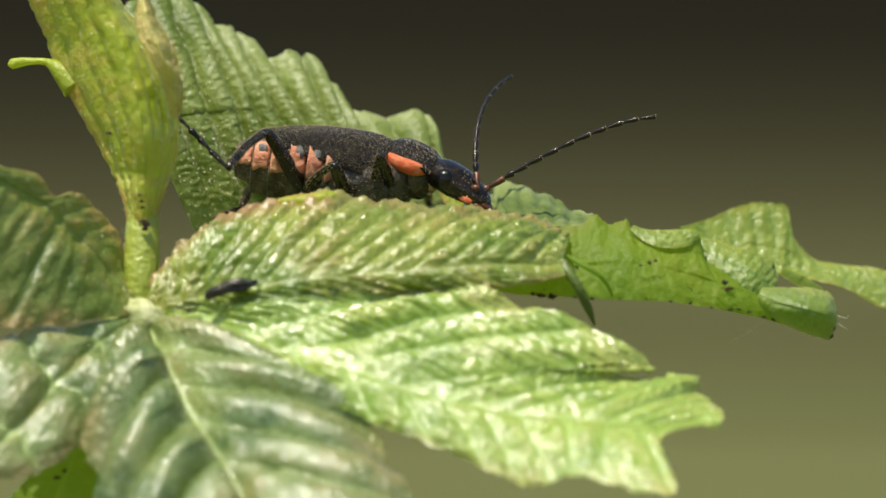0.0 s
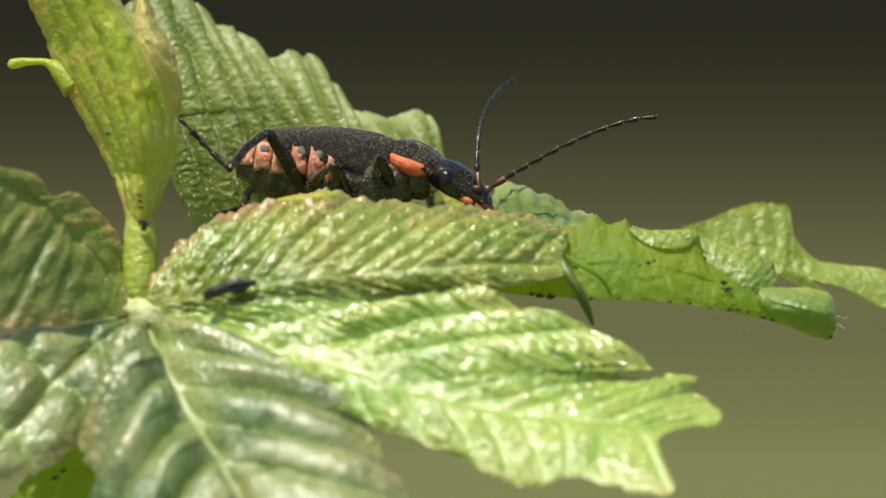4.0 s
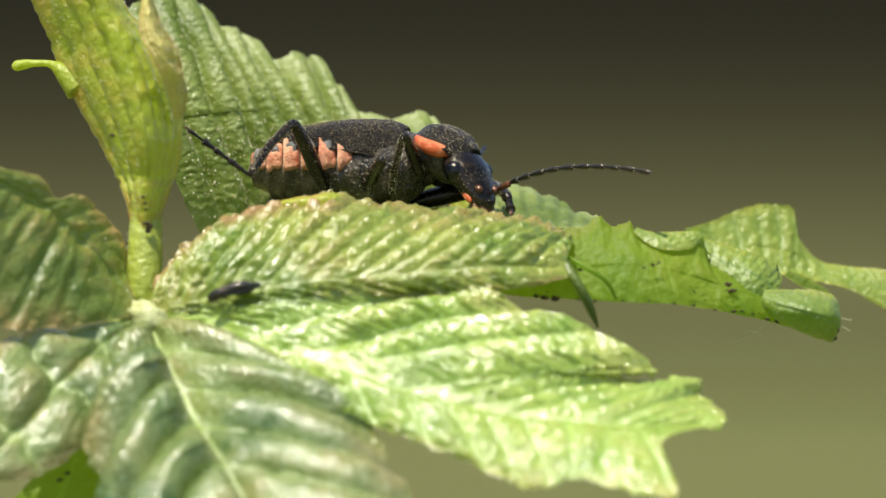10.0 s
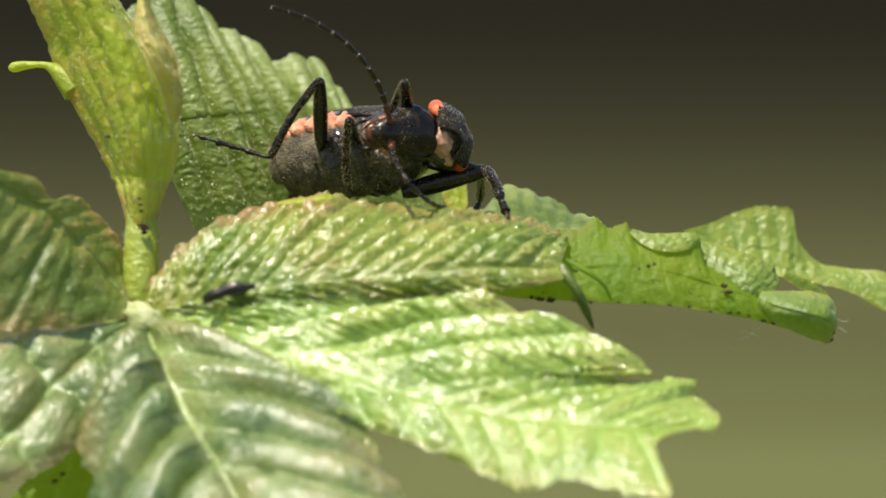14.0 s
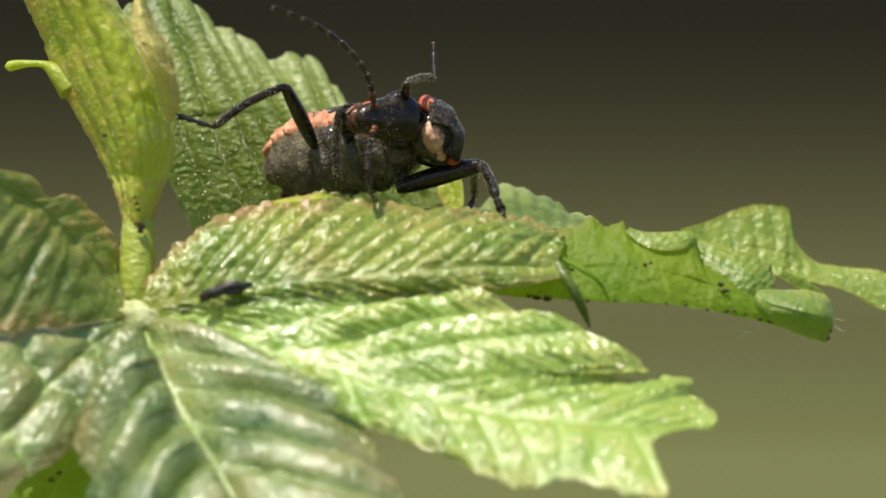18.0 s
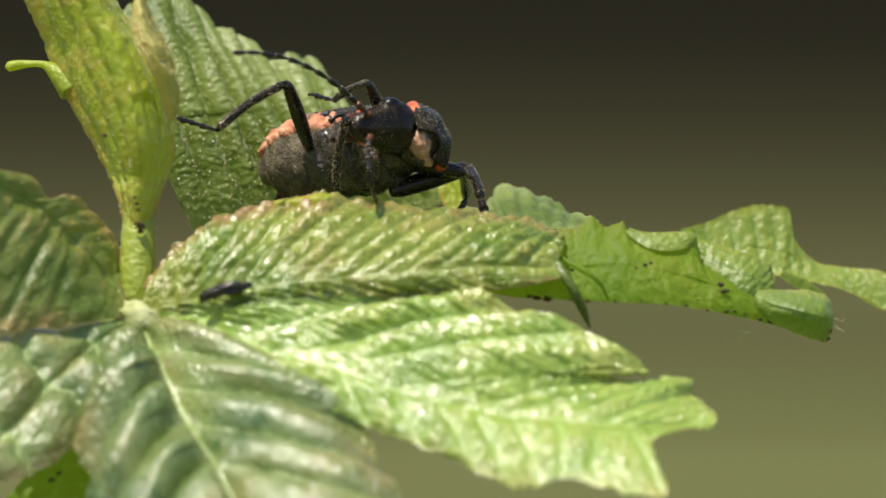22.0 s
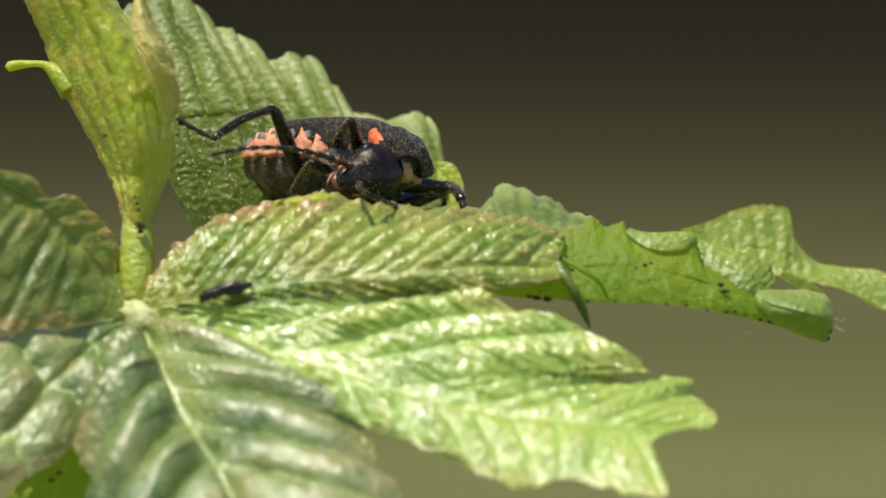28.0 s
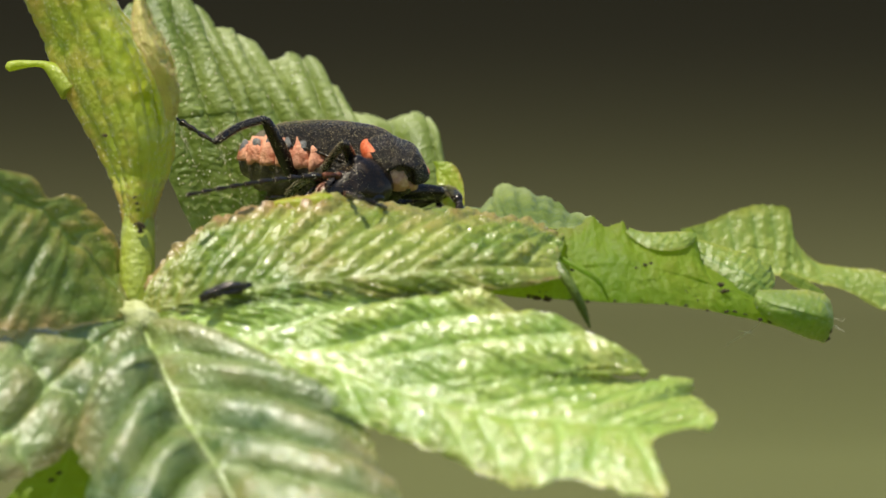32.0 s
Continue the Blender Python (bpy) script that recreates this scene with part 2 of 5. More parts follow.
def blade(name, rows, mat, parent, pleat=0.35, arch=(0.0, 0.0), lift=0.0, ladder=0.12, teeth=0.3, tooth_rate=3.0, fine=16, across=30, seed=0, label="", split=2, ribs=0.0, rib_count=9, step=0.62, rough=0.10, keel=True, sides=(1.0, 1.0), tooth_sides=(1.0, 1.0), fade=0.0):
    """A lobe of a leaf. rows: along the midrib, each (midrib, upper rim, lower rim) in plan places, and each a side vein.
    pleat: how far the skin swells between the veins (mm); ladder: the small swellings between cross veins;
    arch: how far the side veins bow upwards on either side (steps); lift: towards the viewer (mm); fade: how far the relief dies out towards the tip."""
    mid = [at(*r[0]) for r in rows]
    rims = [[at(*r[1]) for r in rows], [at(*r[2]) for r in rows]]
    count = len(rows)
    steps = (count - 1) * fine + 1
    base = []
    for i in range(steps):
        x = i / fine
        m = spline(mid, x)
        e = [spline(rims[0], x), spline(rims[1], x)]
        line = []
        for j in range(-across, across + 1):
            t = abs(j) / across
            side = 0 if j < 0 else 1
            far = e[side]
            tooth = teeth * tooth_sides[side] * 0.001 * (1 - (x * tooth_rate) % 1.0) * min(1, x * 1.2, (count - 1 - x) * 1.2 + 0.2)
            out_way = (far - m)
            length = out_way.length
            if length > 1e-6:
                far = far + out_way / length * tooth * (0.5 + 0.8 * noise.noise((x * 1.7, side * 5.0, seed))) * min(1, length * 400)
            if keel:
                p = m.lerp(far, t)
            else:
                q = j / across
                p = e[0] * (q * (q - 1) / 2) + m * (1 - q * q) + e[1] * (q * (q + 1) / 2) + (far - e[side]) * t
            bow = (4 * t * (1 - t) if keel else 1 - t * t) * min(1, length * 150)
            p = p + Vector((0, -lift * bow * 0.001, arch[side] * bow * 0.000028))
            line.append(p)
        base.append(line)
    cols = 2 * across + 1
    verts, veins, rim = [], [], []
    for i in range(steps):
        x = i / fine
        for j in range(cols):
            t = (j - across) / across
            a, b = base[min(i + 1, steps - 1)][j], base[max(i - 1, 0)][j]
            c, d = base[i][min(j + 1, cols - 1)], base[i][max(j - 1, 0)]
            normal = (a - b).cross(c - d)
            even = min(1.0, (a - b).length * fine * 500 / split / 1.2)
            if normal.length > 1e-12:
                normal.normalize()
            else:
                normal = Vector((0, -1, 0))
            if normal.y > 0:
                normal = -normal
            y = x * split + 0.16 * noise.noise((x * 1.3, t * 2.6, seed + 20.0))
            s = abs(math.sin(math.pi * y))
            swell = s ** 0.6
            main = 1 - min(1, abs(t) * 9)
            width = (base[i][0] - base[i][across]).length if t < 0 else (base[i][-1] - base[i][across]).length
            if not keel:
                width = (base[i][0] - base[i][-1]).length / 2
            size = min(1, width / 0.004)
            warp = noise.noise((x * 2.1, t * 3.0, seed * 1.7))
            phase = (abs(t) if keel else t + 1) * width * 1000 / step + 1.5 * warp + 0.8 * noise.noise((x * 5.0, t * 9.0, seed)) + 0.37 * math.floor(y)
            cell = noise.noise((math.floor(y) * 3.7 + seed, math.floor(phase) * 2.3, 7.0 if t < 0 and keel else 2.0))
            steps_up = math.sin(math.pi * phase) ** 2 * (0.8 + 1.1 * cell)
            h = pleat * even * sides[0 if t < 0 else 1] * (swell - 0.5) * (min(1, abs(t) * 4) if keel else 1) * (1.1 - 0.6 * abs(t) ** 3)
            h += ladder * steps_up * s ** 0.7 * (min(1, abs(t) * 5) if keel else 1)
            h += 1.8 * rough * warp - (main * 0.12 if keel else 0)
            h += rough * noise.noise((base[i][j].x * 900, base[i][j].y * 900, base[i][j].z * 900 + seed))
            if ribs:
                h += ribs * abs(math.sin(math.pi * rib_count * t + 0.8 * warp)) ** 0.7
            h *= 1 - fade * min(1.0, max(0.0, (x / (count - 1) - 0.25) / 0.5))
            verts.append(base[i][j] + normal * h * 0.001 * size)
            veins.append(max(0.0, 1 - s * 5) * 0.55 if abs(t) < 0.93 else 0.0)
            if keel:
                veins[-1] = max(veins[-1], 0.9 * max(0, 1 - abs(t) * across / 1.6))
            edge = max(0.0, (abs(t) - 0.72) / 0.28)
            rim.append(min(1.0, edge + 0.45 * swell * (1 if warp > 0 else 0.4)))
    ob = mesh_part(name, verts, grid_faces(steps, cols), mat, parent, label, inverse=parent_inverse(parent))
    for key, values in (("vein", veins), ("rim", rim)):
        ob.data.attributes.new(key, "FLOAT", "POINT").data.foreach_set("value", values)
    return ob


def parent_inverse(parent):
    """World to the space of a parent (thing or part) that is only shifted."""
    place = Vector((0, 0, 0))
    while parent is not None:
        place += parent.location
        parent = parent.parent
    return Matrix.Translation(-place)


def tube(name, points, radii, mat, parent, label="", sides=12, fine=6, ripple=0.0, local=False):
    """A round rod through points (world metres unless local), radii in mm."""
    verts = []
    n = (len(points) - 1) * fine + 1
    r = [Vector((a, 0, 0)) for a in radii]
    up = Vector((0.13, 0.31, 0.94))
    for i in range(n):
        x = i / fine
        p = spline(points, x)
        way = (spline(points, min(x + 0.05, len(points) - 1)) - spline(points, max(x - 0.05, 0))).normalized()
        a = way.cross(up)
        if a.length < 1e-3:
            a = way.cross(Vector((1, 0, 0)))
        a.normalize()
        b = way.cross(a)
        rad = max(spline(r, x).x, 0.002) * 0.001
        for k in range(sides):
            g = 2 * math.pi * k / sides
            q = rad * (1 + ripple * noise.noise((p.x * 900 + k, p.y * 900, p.z * 900)))
            verts.append(p + (a * math.cos(g) + b * math.sin(g)) * q)
    faces = grid_faces(n, sides, True)
    faces.append(tuple(range(sides - 1, -1, -1)))
    faces.append(tuple((n - 1) * sides + k for k in range(sides)))
    return mesh_part(name, verts, faces, mat, parent, label, inverse=None if local else parent_inverse(parent))


def grains(name, places, sizes, mat, parent, label="", inverse=None):
    """Many tiny grains in one mesh."""
    verts, faces = [], []
    corners = [(1, 0, 0), (-1, 0, 0), (0, 1, 0), (0, -1, 0), (0, 0, 1), (0, 0, -1)]
    sides = [(0, 2, 4), (2, 1, 4), (1, 3, 4), (3, 0, 4), (2, 0, 5), (1, 2, 5), (3, 1, 5), (0, 3, 5)]
    for p, s in zip(places, sizes):
        k = len(verts)
        verts += [p + Vector(c) * s * 0.001 for c in corners]
        faces += [tuple(k + i for i in f) for f in sides]
    ob = mesh_part(name, verts, faces, mat, parent, label, inverse=inverse)
    return tagged(ob, kind="stuff")


def dusting(ob, parent, count, low, high, mat, name="pollen", seed=1, chosen=None, label=""):
    """Grains lying on the skin of ob (a mesh in parent's space)."""
    rng = random.Random(seed)
    me = ob.data
    polys = [p for p in me.polygons if chosen is None or chosen(p.center, p.normal)]
    if not polys:
        return None
    total = list(np.cumsum([p.area for p in polys]))
    places, sizes = [], []
    for _ in range(count):
        i = int(np.searchsorted(total, rng.random() * total[-1]))
        p = polys[min(i, len(polys) - 1)]
        vs = [me.vertices[k].co for k in p.vertices]
        a, b = rng.random(), rng.random()
        q = (vs[0].lerp(vs[1], a)).lerp(vs[-1].lerp(vs[2 % len(vs)], a), b)
        places.append(q)
        sizes.append(low + (high - low) * rng.random() ** 2)
    return grains(name, places, sizes, mat, ob if parent is None else parent, label)


def bristles(ob, parent, count, length, mat, seed=1, way=(-1, 0, 0), chosen=None, name="bristles"):
    """Short fine hairs that lie along the skin of ob, all in one mesh."""
    rng = random.Random(seed)
    me = ob.data
    polys = [p for p in me.polygons if chosen is None or chosen(p.center, p.normal)]
    total = list(np.cumsum([p.area for p in polys]))
    verts, faces = [], []
    for _ in range(count):
        p = polys[min(int(np.searchsorted(total, rng.random() * total[-1])), len(polys) - 1)]
        vs = [me.vertices[k].co for k in p.vertices]
        a = rng.random()
        q = (vs[0].lerp(vs[1], a)).lerp(vs[-1].lerp(vs[2 % len(vs)], a), rng.random())
        d = (Vector(way) + p.normal * rng.uniform(0.3, 1.0) + Vector((rng.gauss(0, 0.25), rng.gauss(0, 0.25), rng.gauss(0, 0.25)))).normalized()
        s = d.cross(p.normal).normalized() * 0.000009
        k = len(verts)
        verts += [q + s, q - s, q + p.normal * 0.00002, q + d * length * 0.001 * rng.uniform(0.6, 1.2)]
        faces += [(k, k + 1, k + 3), (k + 1, k + 2, k + 3), (k + 2, k, k + 3)]
    return tagged(mesh_part(name, verts, faces, mat, parent), kind="stuff")


# ---- the setting ----
def build_setting():
    verts, n = [], 60
    for i in range(n + 1):
        for j in range(n + 1):
            x, y = ((i / n - 0.5) * 2) ** 3 * 900, ((j / n - 0.5) * 2) ** 3 * 900
            far = min(1, max(0, math.hypot(x, y) - 3) / 20)
            verts.append(Vector((x, y, 0.12 * far * noise.noise((x * 0.15, y * 0.15, 0)) - 0.05 * far)))
    ob = mesh_part("ground", verts, grid_faces(n + 1, n + 1), ground_material(), None)
    tagged(ob, "rough olive-green meadow far out of focus", "ground", kind="structure")
    # a long bank from the meadow to the wood's edge, added to carry the dark distance in its colour
    verts, n, across = [], 44, 40
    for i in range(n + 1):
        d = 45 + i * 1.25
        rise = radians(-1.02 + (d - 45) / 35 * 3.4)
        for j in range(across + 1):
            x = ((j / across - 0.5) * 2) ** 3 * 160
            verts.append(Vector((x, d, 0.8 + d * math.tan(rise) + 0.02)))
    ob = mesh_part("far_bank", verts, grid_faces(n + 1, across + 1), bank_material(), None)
    tagged(ob, "added far slope, coloured from olive up to near black, out of focus", "bank", kind="structure")
    rng = random.Random(4)
    verts, faces = [], []
    for k in range(3000):
        a, d = rng.uniform(-0.9, 0.9), 96 + rng.random() * 14
        p = Vector((math.sin(a) * d, math.cos(a) * d, 6 + rng.random() * 9))
        size = rng.uniform(0.8, 1.5)
        i = len(verts)
        for c in ((1, 0, 0.2), (-0.7, 0.7, -0.1), (-0.6, -0.8, 0.1), (0, 0.1, 1.0), (0.1, 0, -0.9)):
            verts.append(p + Vector((c[0] + rng.uniform(-.3, .3), c[1] + rng.uniform(-.3, .3), c[2] + rng.uniform(-.2, .2))) * size)
        faces += [(i, i + 1, i + 3), (i + 1, i + 2, i + 3), (i + 2, i, i + 3), (i + 1, i, i + 4), (i + 2, i + 1, i + 4), (i, i + 2, i + 4)]
    ob = mesh_part("far_wood", verts, faces, wood_material("far_wood_leaves"), None, smooth=False)
    tagged(ob, "dark wood edge far out of focus", "wood", kind="stuff")


build_setting()

# ---- the plant ----
plant = new("young_plant")
plant.location = (-0.018, 0.004, 0)
tagged(plant, "young shoot with crinkled green palmate leaves", "plant")


def build_plant():
    stem = tube("stem", [Vector((-0.018, 0.004, 0)), Vector((-0.013, 0.003, 0.3)), Vector((-0.0165, 0.001, 0.6)), at(215, 1100, 0), at(232, 760, -1), at(240, 560, -3.6), at(243, 450, -3.4), at(246, 345, -2.5)],
                [3.0, 2.6, 2.0, 1.3, 1.0, 0.86, 0.86, 0.72], STEM, plant, "pale green fleshy stem with tiny hairs", 20, 10, 0.05)

    # the large front leaf: five lobes from one joint
    joint = tube("front_leaf", [at(240, 575, -2.5), at(242, 566, -4), at(246, 560, -5.6)], [0.9, 1.0, 0.55], STEM, plant, "crinkled yellow-green palmate leaf with toothed lobes", 14)
    blade("lobe", [
        ((243, 561, -5.2), (243, 556, -5.2), (245, 566, -5.2)),
        ((330, 577, -7.0), (480, 516, -7.4), (335, 606, -7.6)),
        ((430, 604, -9.0), (792, 504, -7.6), (450, 662, -10.4)),
        ((510, 628, -10), (905, 546, -8.0), (545, 706, -12)),
        ((590, 650, -11), (1032, 584, -8.6), (648, 752, -13.6)),
        ((690, 686, -12), (1142, 654, -9), (744, 790, -15.2)),
        ((760, 706, -12.6), (1064, 648, -9), (850, 836, -16.2)),
        ((830, 722, -13), (1098, 676, -8.8), (905, 861, -16.6)),
        ((900, 736, -13.2), (1150, 680, -8.6), (958, 858, -16.6)),
        ((985, 744, -13.2), (1216, 671, -8.4), (995, 845, -16.6)),
        ((1060, 750, -13), (1221, 700, -9), (1048, 856, -17)),
        ((1110, 752, -12.8), (1242, 715, -9.6), (1176, 878, -17.4)),
        ((1150, 752, -12.4), (1258, 728, -10.4), (1153, 787, -14.4)),
        ((1215, 751, -12), (1267, 738, -11.2), (1214, 759, -12.8)),
        ((1266, 748, -11.8), (1268, 746, -11.8), (1256, 764, -12)),
    ], LEAF_FRONT, joint, 0.46, (8, 6), 0.3, 0.30, 0.35, 2.6, 18, 90, 3, split=1, step=0.62, sides=(0.9, 0.6), fade=0.68)
    blade("lobe", [
        ((243, 558, -5), (250, 540, -4.5), (246, 562, -5)),
        ((256, 554, -5.3), (272, 486, -4.2), (290, 556, -5.6)),
        ((272, 549, -5.6), (326, 430, -3.6), (340, 552, -6.4)),
        ((300, 541, -6.2), (412, 380, -3.2), (400, 546, -7)),
        ((350, 531, -6.8), (498, 358, -2.8), (470, 540, -7.6)),
        ((415, 517, -7.3), (575, 348, -2.6), (550, 536, -8)),
        ((490, 504, -7.6), (665, 361, -2.4), (640, 532, -8)),
        ((575, 494, -7.8), (760, 369, -2.3), (720, 526, -8)),
        ((668, 485, -7.7), (850, 380, -2.2), (795, 520, -7.8)),
        ((765, 478, -7.4), (920, 393, -2.2), (855, 514, -7.4)),
        ((870, 473, -6.8), (975, 404, -2.4), (920, 508, -6.8)),
        ((985, 474, -5.6), (1000, 428, -3), (992, 492, -6)),
    ], LEAF_UPPER, joint, 0.30, (10, 0), 0.7, 0.24, 0.14, 2.3, 20, 50, 5, split=2, step=0.7)
    # the two lower lobes, same leaf, with their shading in the darker tone
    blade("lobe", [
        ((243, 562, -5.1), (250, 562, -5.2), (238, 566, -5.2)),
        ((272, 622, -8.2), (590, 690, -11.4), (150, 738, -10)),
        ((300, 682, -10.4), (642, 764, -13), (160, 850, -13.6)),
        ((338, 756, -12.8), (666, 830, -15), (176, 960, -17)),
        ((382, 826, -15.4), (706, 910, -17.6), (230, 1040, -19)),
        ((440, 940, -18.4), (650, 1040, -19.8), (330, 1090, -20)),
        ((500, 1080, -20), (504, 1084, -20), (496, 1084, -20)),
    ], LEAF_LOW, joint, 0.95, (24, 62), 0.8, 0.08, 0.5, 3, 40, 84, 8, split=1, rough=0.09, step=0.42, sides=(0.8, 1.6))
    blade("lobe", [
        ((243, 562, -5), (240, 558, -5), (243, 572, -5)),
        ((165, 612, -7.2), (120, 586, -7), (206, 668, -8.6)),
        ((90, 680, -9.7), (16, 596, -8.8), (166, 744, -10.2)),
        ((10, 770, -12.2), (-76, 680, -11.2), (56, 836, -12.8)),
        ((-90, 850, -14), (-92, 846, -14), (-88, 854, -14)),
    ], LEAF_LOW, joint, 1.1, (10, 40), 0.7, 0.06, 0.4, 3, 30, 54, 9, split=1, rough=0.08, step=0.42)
    # left lobe: its shade is painted in with the darker leaf colour
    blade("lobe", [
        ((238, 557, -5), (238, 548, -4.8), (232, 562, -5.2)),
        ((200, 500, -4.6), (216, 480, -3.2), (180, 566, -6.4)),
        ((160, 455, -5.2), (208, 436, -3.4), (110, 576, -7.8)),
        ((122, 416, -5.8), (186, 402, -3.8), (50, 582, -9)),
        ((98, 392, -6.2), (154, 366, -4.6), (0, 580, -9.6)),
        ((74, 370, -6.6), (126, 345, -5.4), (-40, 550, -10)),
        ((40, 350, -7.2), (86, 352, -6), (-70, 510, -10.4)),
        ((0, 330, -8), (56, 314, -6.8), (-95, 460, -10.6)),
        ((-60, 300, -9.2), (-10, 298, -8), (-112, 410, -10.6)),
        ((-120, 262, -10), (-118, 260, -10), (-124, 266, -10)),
    ], LEAF_DARK, joint, 0.07, (0, 0), 0.5, 0.05, 0.2, 2, 16, 50, 11, split=1, rough=0.12, label="lobe with its shade put into a dark green colour")

    knot = at(247, 562, -5.7)
    tube("joint", [knot + Vector((-0.0008, 0.0012, 0.0003)), knot, knot + Vector((0.0007, 0, -0.0003)), knot + Vector((0.0013, 0.0002, -0.0006))], [0.5, 0.66, 0.56, 0.2], KNOT, joint, "pale swollen joint of the veins", 18, 10, 0.5)

    # the leaf that carries the beetle, and its curled rim
    shelf = blade("carrying_leaf", [
        ((380, 392, 3), (400, 396, -2), (372, 388, 8)),
        ((470, 380, 3.5), (470, 374, -2), (470, 384, 10)),
        ((600, 376, 3.5), (600, 362, -1.8), (600, 386, 11)),
        ((740, 378, 3.5), (740, 374, -1.6), (740, 380, 11)),
        ((850, 384, 3.5), (850, 388, -1.6), (850, 366, 10)),
        ((900, 388, 3.5), (900, 396, -1.8), (884, 330, 9)),
        ((950, 392, 3), (950, 402, -1.8), (950, 344, 9)),
        ((1000, 398, 2), (1000, 408, -1.8), (1010, 374, 7)),
        ((1060, 404, 0), (1060, 410, -1.6), (1060, 392, 3)),
    ], LEAF_BACK, plant, 0.25, (0, 0), 0, 0.1, 0.25, 2, 10, 16, 13, label="leaf with toothed rim curling downwards, gnawed at the edge")
    under = blade("curled_rim", [
        ((820, 505, -3), (818, 498, -3), (816, 512, -3)),
        ((930, 492, -3.2), (930, 460, -2.4), (925, 527, -3.8)),
        ((985, 480, -3.4), (975, 412, -2.2), (980, 529, -4.0)),
        ((1018, 476, -3.4), (1018, 404, -2.2), (1015, 531, -4.2)),
        ((1048, 472, -3.5), (1046, 386, -2.0), (1050, 533, -4.3)),
        ((1076, 470, -3.6), (1070, 403, -2), (1085, 535, -4.4)),
        ((1108, 470, -3.6), (1102, 396, -2), (1120, 536, -4.4)),
        ((1136, 474, -3.5), (1116, 414, -2), (1155, 537, -4.3)),
        ((1170, 480, -3.4), (1150, 420, -1.8), (1190, 540, -4.2)),
        ((1206, 488, -3.1), (1200, 412, -1.5), (1226, 545, -3.8)),
        ((1240, 498, -2.9), (1230, 412, -1.2), (1262, 551, -3.5)),
        ((1264, 506, -2.8), (1240, 462, -1), (1290, 557, -3.2)),
        ((1296, 516, -2.6), (1282, 478, -0.9), (1320, 563, -3)),
        ((1330, 528, -2.3), (1294, 498, -0.8), (1350, 570, -2.6)),
        ((1370, 546, -2), (1340, 520, -0.8), (1385, 580, -2.2)),
        ((1415, 568, -1.4), (1370, 540, -0.8), (1420, 591, -1.6)),
        ((1462, 598, -1), (1462, 594, -1), (1456, 602, -1)),
    ], LEAF_UNDER, shelf, 0.05, (0, 0), 0.5, 0.03, 0.25, 1.7, 14, 34, 17, split=1, tooth_sides=(1.0, 0.3), keel=False, rough=0.07, label="bright green underside with brown marks")
    blade("rim_flap", [
        ((1112, 406, -2.3), (1114, 403, -2.2), (1108, 410, -2.4)),
        ((1132, 420, -2.5), (1138, 411, -2.2), (1128, 428, -2.7)),
        ((1160, 426, -2.6), (1166, 412, -2.1), (1152, 440, -2.9)),
        ((1192, 426, -2.4), (1200, 411, -1.9), (1186, 444, -2.8)),
        ((1216, 422, -2.1), (1224, 411, -1.7), (1210, 440, -2.5)),
        ((1232, 418, -1.8), (1234, 414, -1.6), (1228, 430, -2.0)),
    ], LEAF_SIDE, shelf, 0.05, (0, 0), 0.5, 0.08, 0.1, 3, 10, 14, 19, keel=False, label="pale green rolled lip of the rim")
    blade("rim_flap", [
        ((1234, 446, -1.0), (1236, 424, -0.6), (1234, 468, -1.2)),
        ((1262, 462, -1.4), (1276, 436, -0.6), (1256, 488, -1.6)),
        ((1296, 474, -1.7), (1316, 450, -0.6), (1284, 500, -1.9)),
        ((1322, 486, -1.9), (1346, 462, -0.5), (1304, 514, -2.2)),
        ((1344, 500, -1.9), (1366, 478, -0.4), (1322, 530, -2.2)),
        ((1362, 516, -1.7), (1372, 504, -1.0), (1346, 536, -2)),
    ], LEAF_SIDE, shelf, 0.20, (0, 0), 0.4, 0.14, 0.5, 3, 10, 16, 23, label="pale frayed lip of the rim")
    tip = blade("rim_flap", [
        ((1336, 526, -2.6), (1342, 514, -2.2), (1334, 540, -2.6)),
        ((1366, 540, -3.3), (1374, 514, -2.2), (1354, 562, -2.8)),
        ((1396, 548, -3.7), (1406, 514, -2.2), (1382, 578, -2.8)),
        ((1426, 556, -3.7), (1440, 516, -2.0), (1412, 590, -2.6)),
        ((1452, 564, -3.4), (1464, 526, -1.8), (1438, 600, -2.3)),
        ((1468, 574, -2.8), (1474, 550, -1.8), (1456, 606, -2.2)),
        ((1472, 584, -2.4), (1475, 574, -2), (1462, 604, -2.1)),
    ], LEAF_SIDE, shelf, 0.05, (0, 0), 1.3, 0.08, 0.15, 3, 12, 22, 29, keel=False, label="rolled tip of the rim with white scales")
    blade("rim_flap", [
        ((486, 360, -3.2), (484, 356, -3.0), (488, 366, -3.2)),
        ((510, 356, -3.4), (512, 350, -3.0), (514, 370, -3.4)),
        ((540, 353, -3.5), (538, 347, -3.0), (544, 368, -3.5)),
        ((562, 350, -3.5), (564, 342, -3.0), (562, 364, -3.5)),
        ((580, 350, -3.4), (584, 344, -3.0), (580, 362, -3.4)),
        ((592, 354, -3.2), (594, 352, -3.0), (592, 358, -3.2)),
    ], LEAF_BUD, shelf, 0.14, (0, 0), 0.4, 0.12, 0.3, 2, 12, 14, 27, label="bright green edge of the leaf")
    tube("drooping_tip", [at(966, 444, -4), at(985, 470, -5), at(1010, 505, -5.6), at(1030, 545, -5.4), at(1044, 580, -5)], [0.16, 0.3, 0.24, 0.22, 0.06], LEAF_DARK, shelf, "thin dark green curled tip", 8)
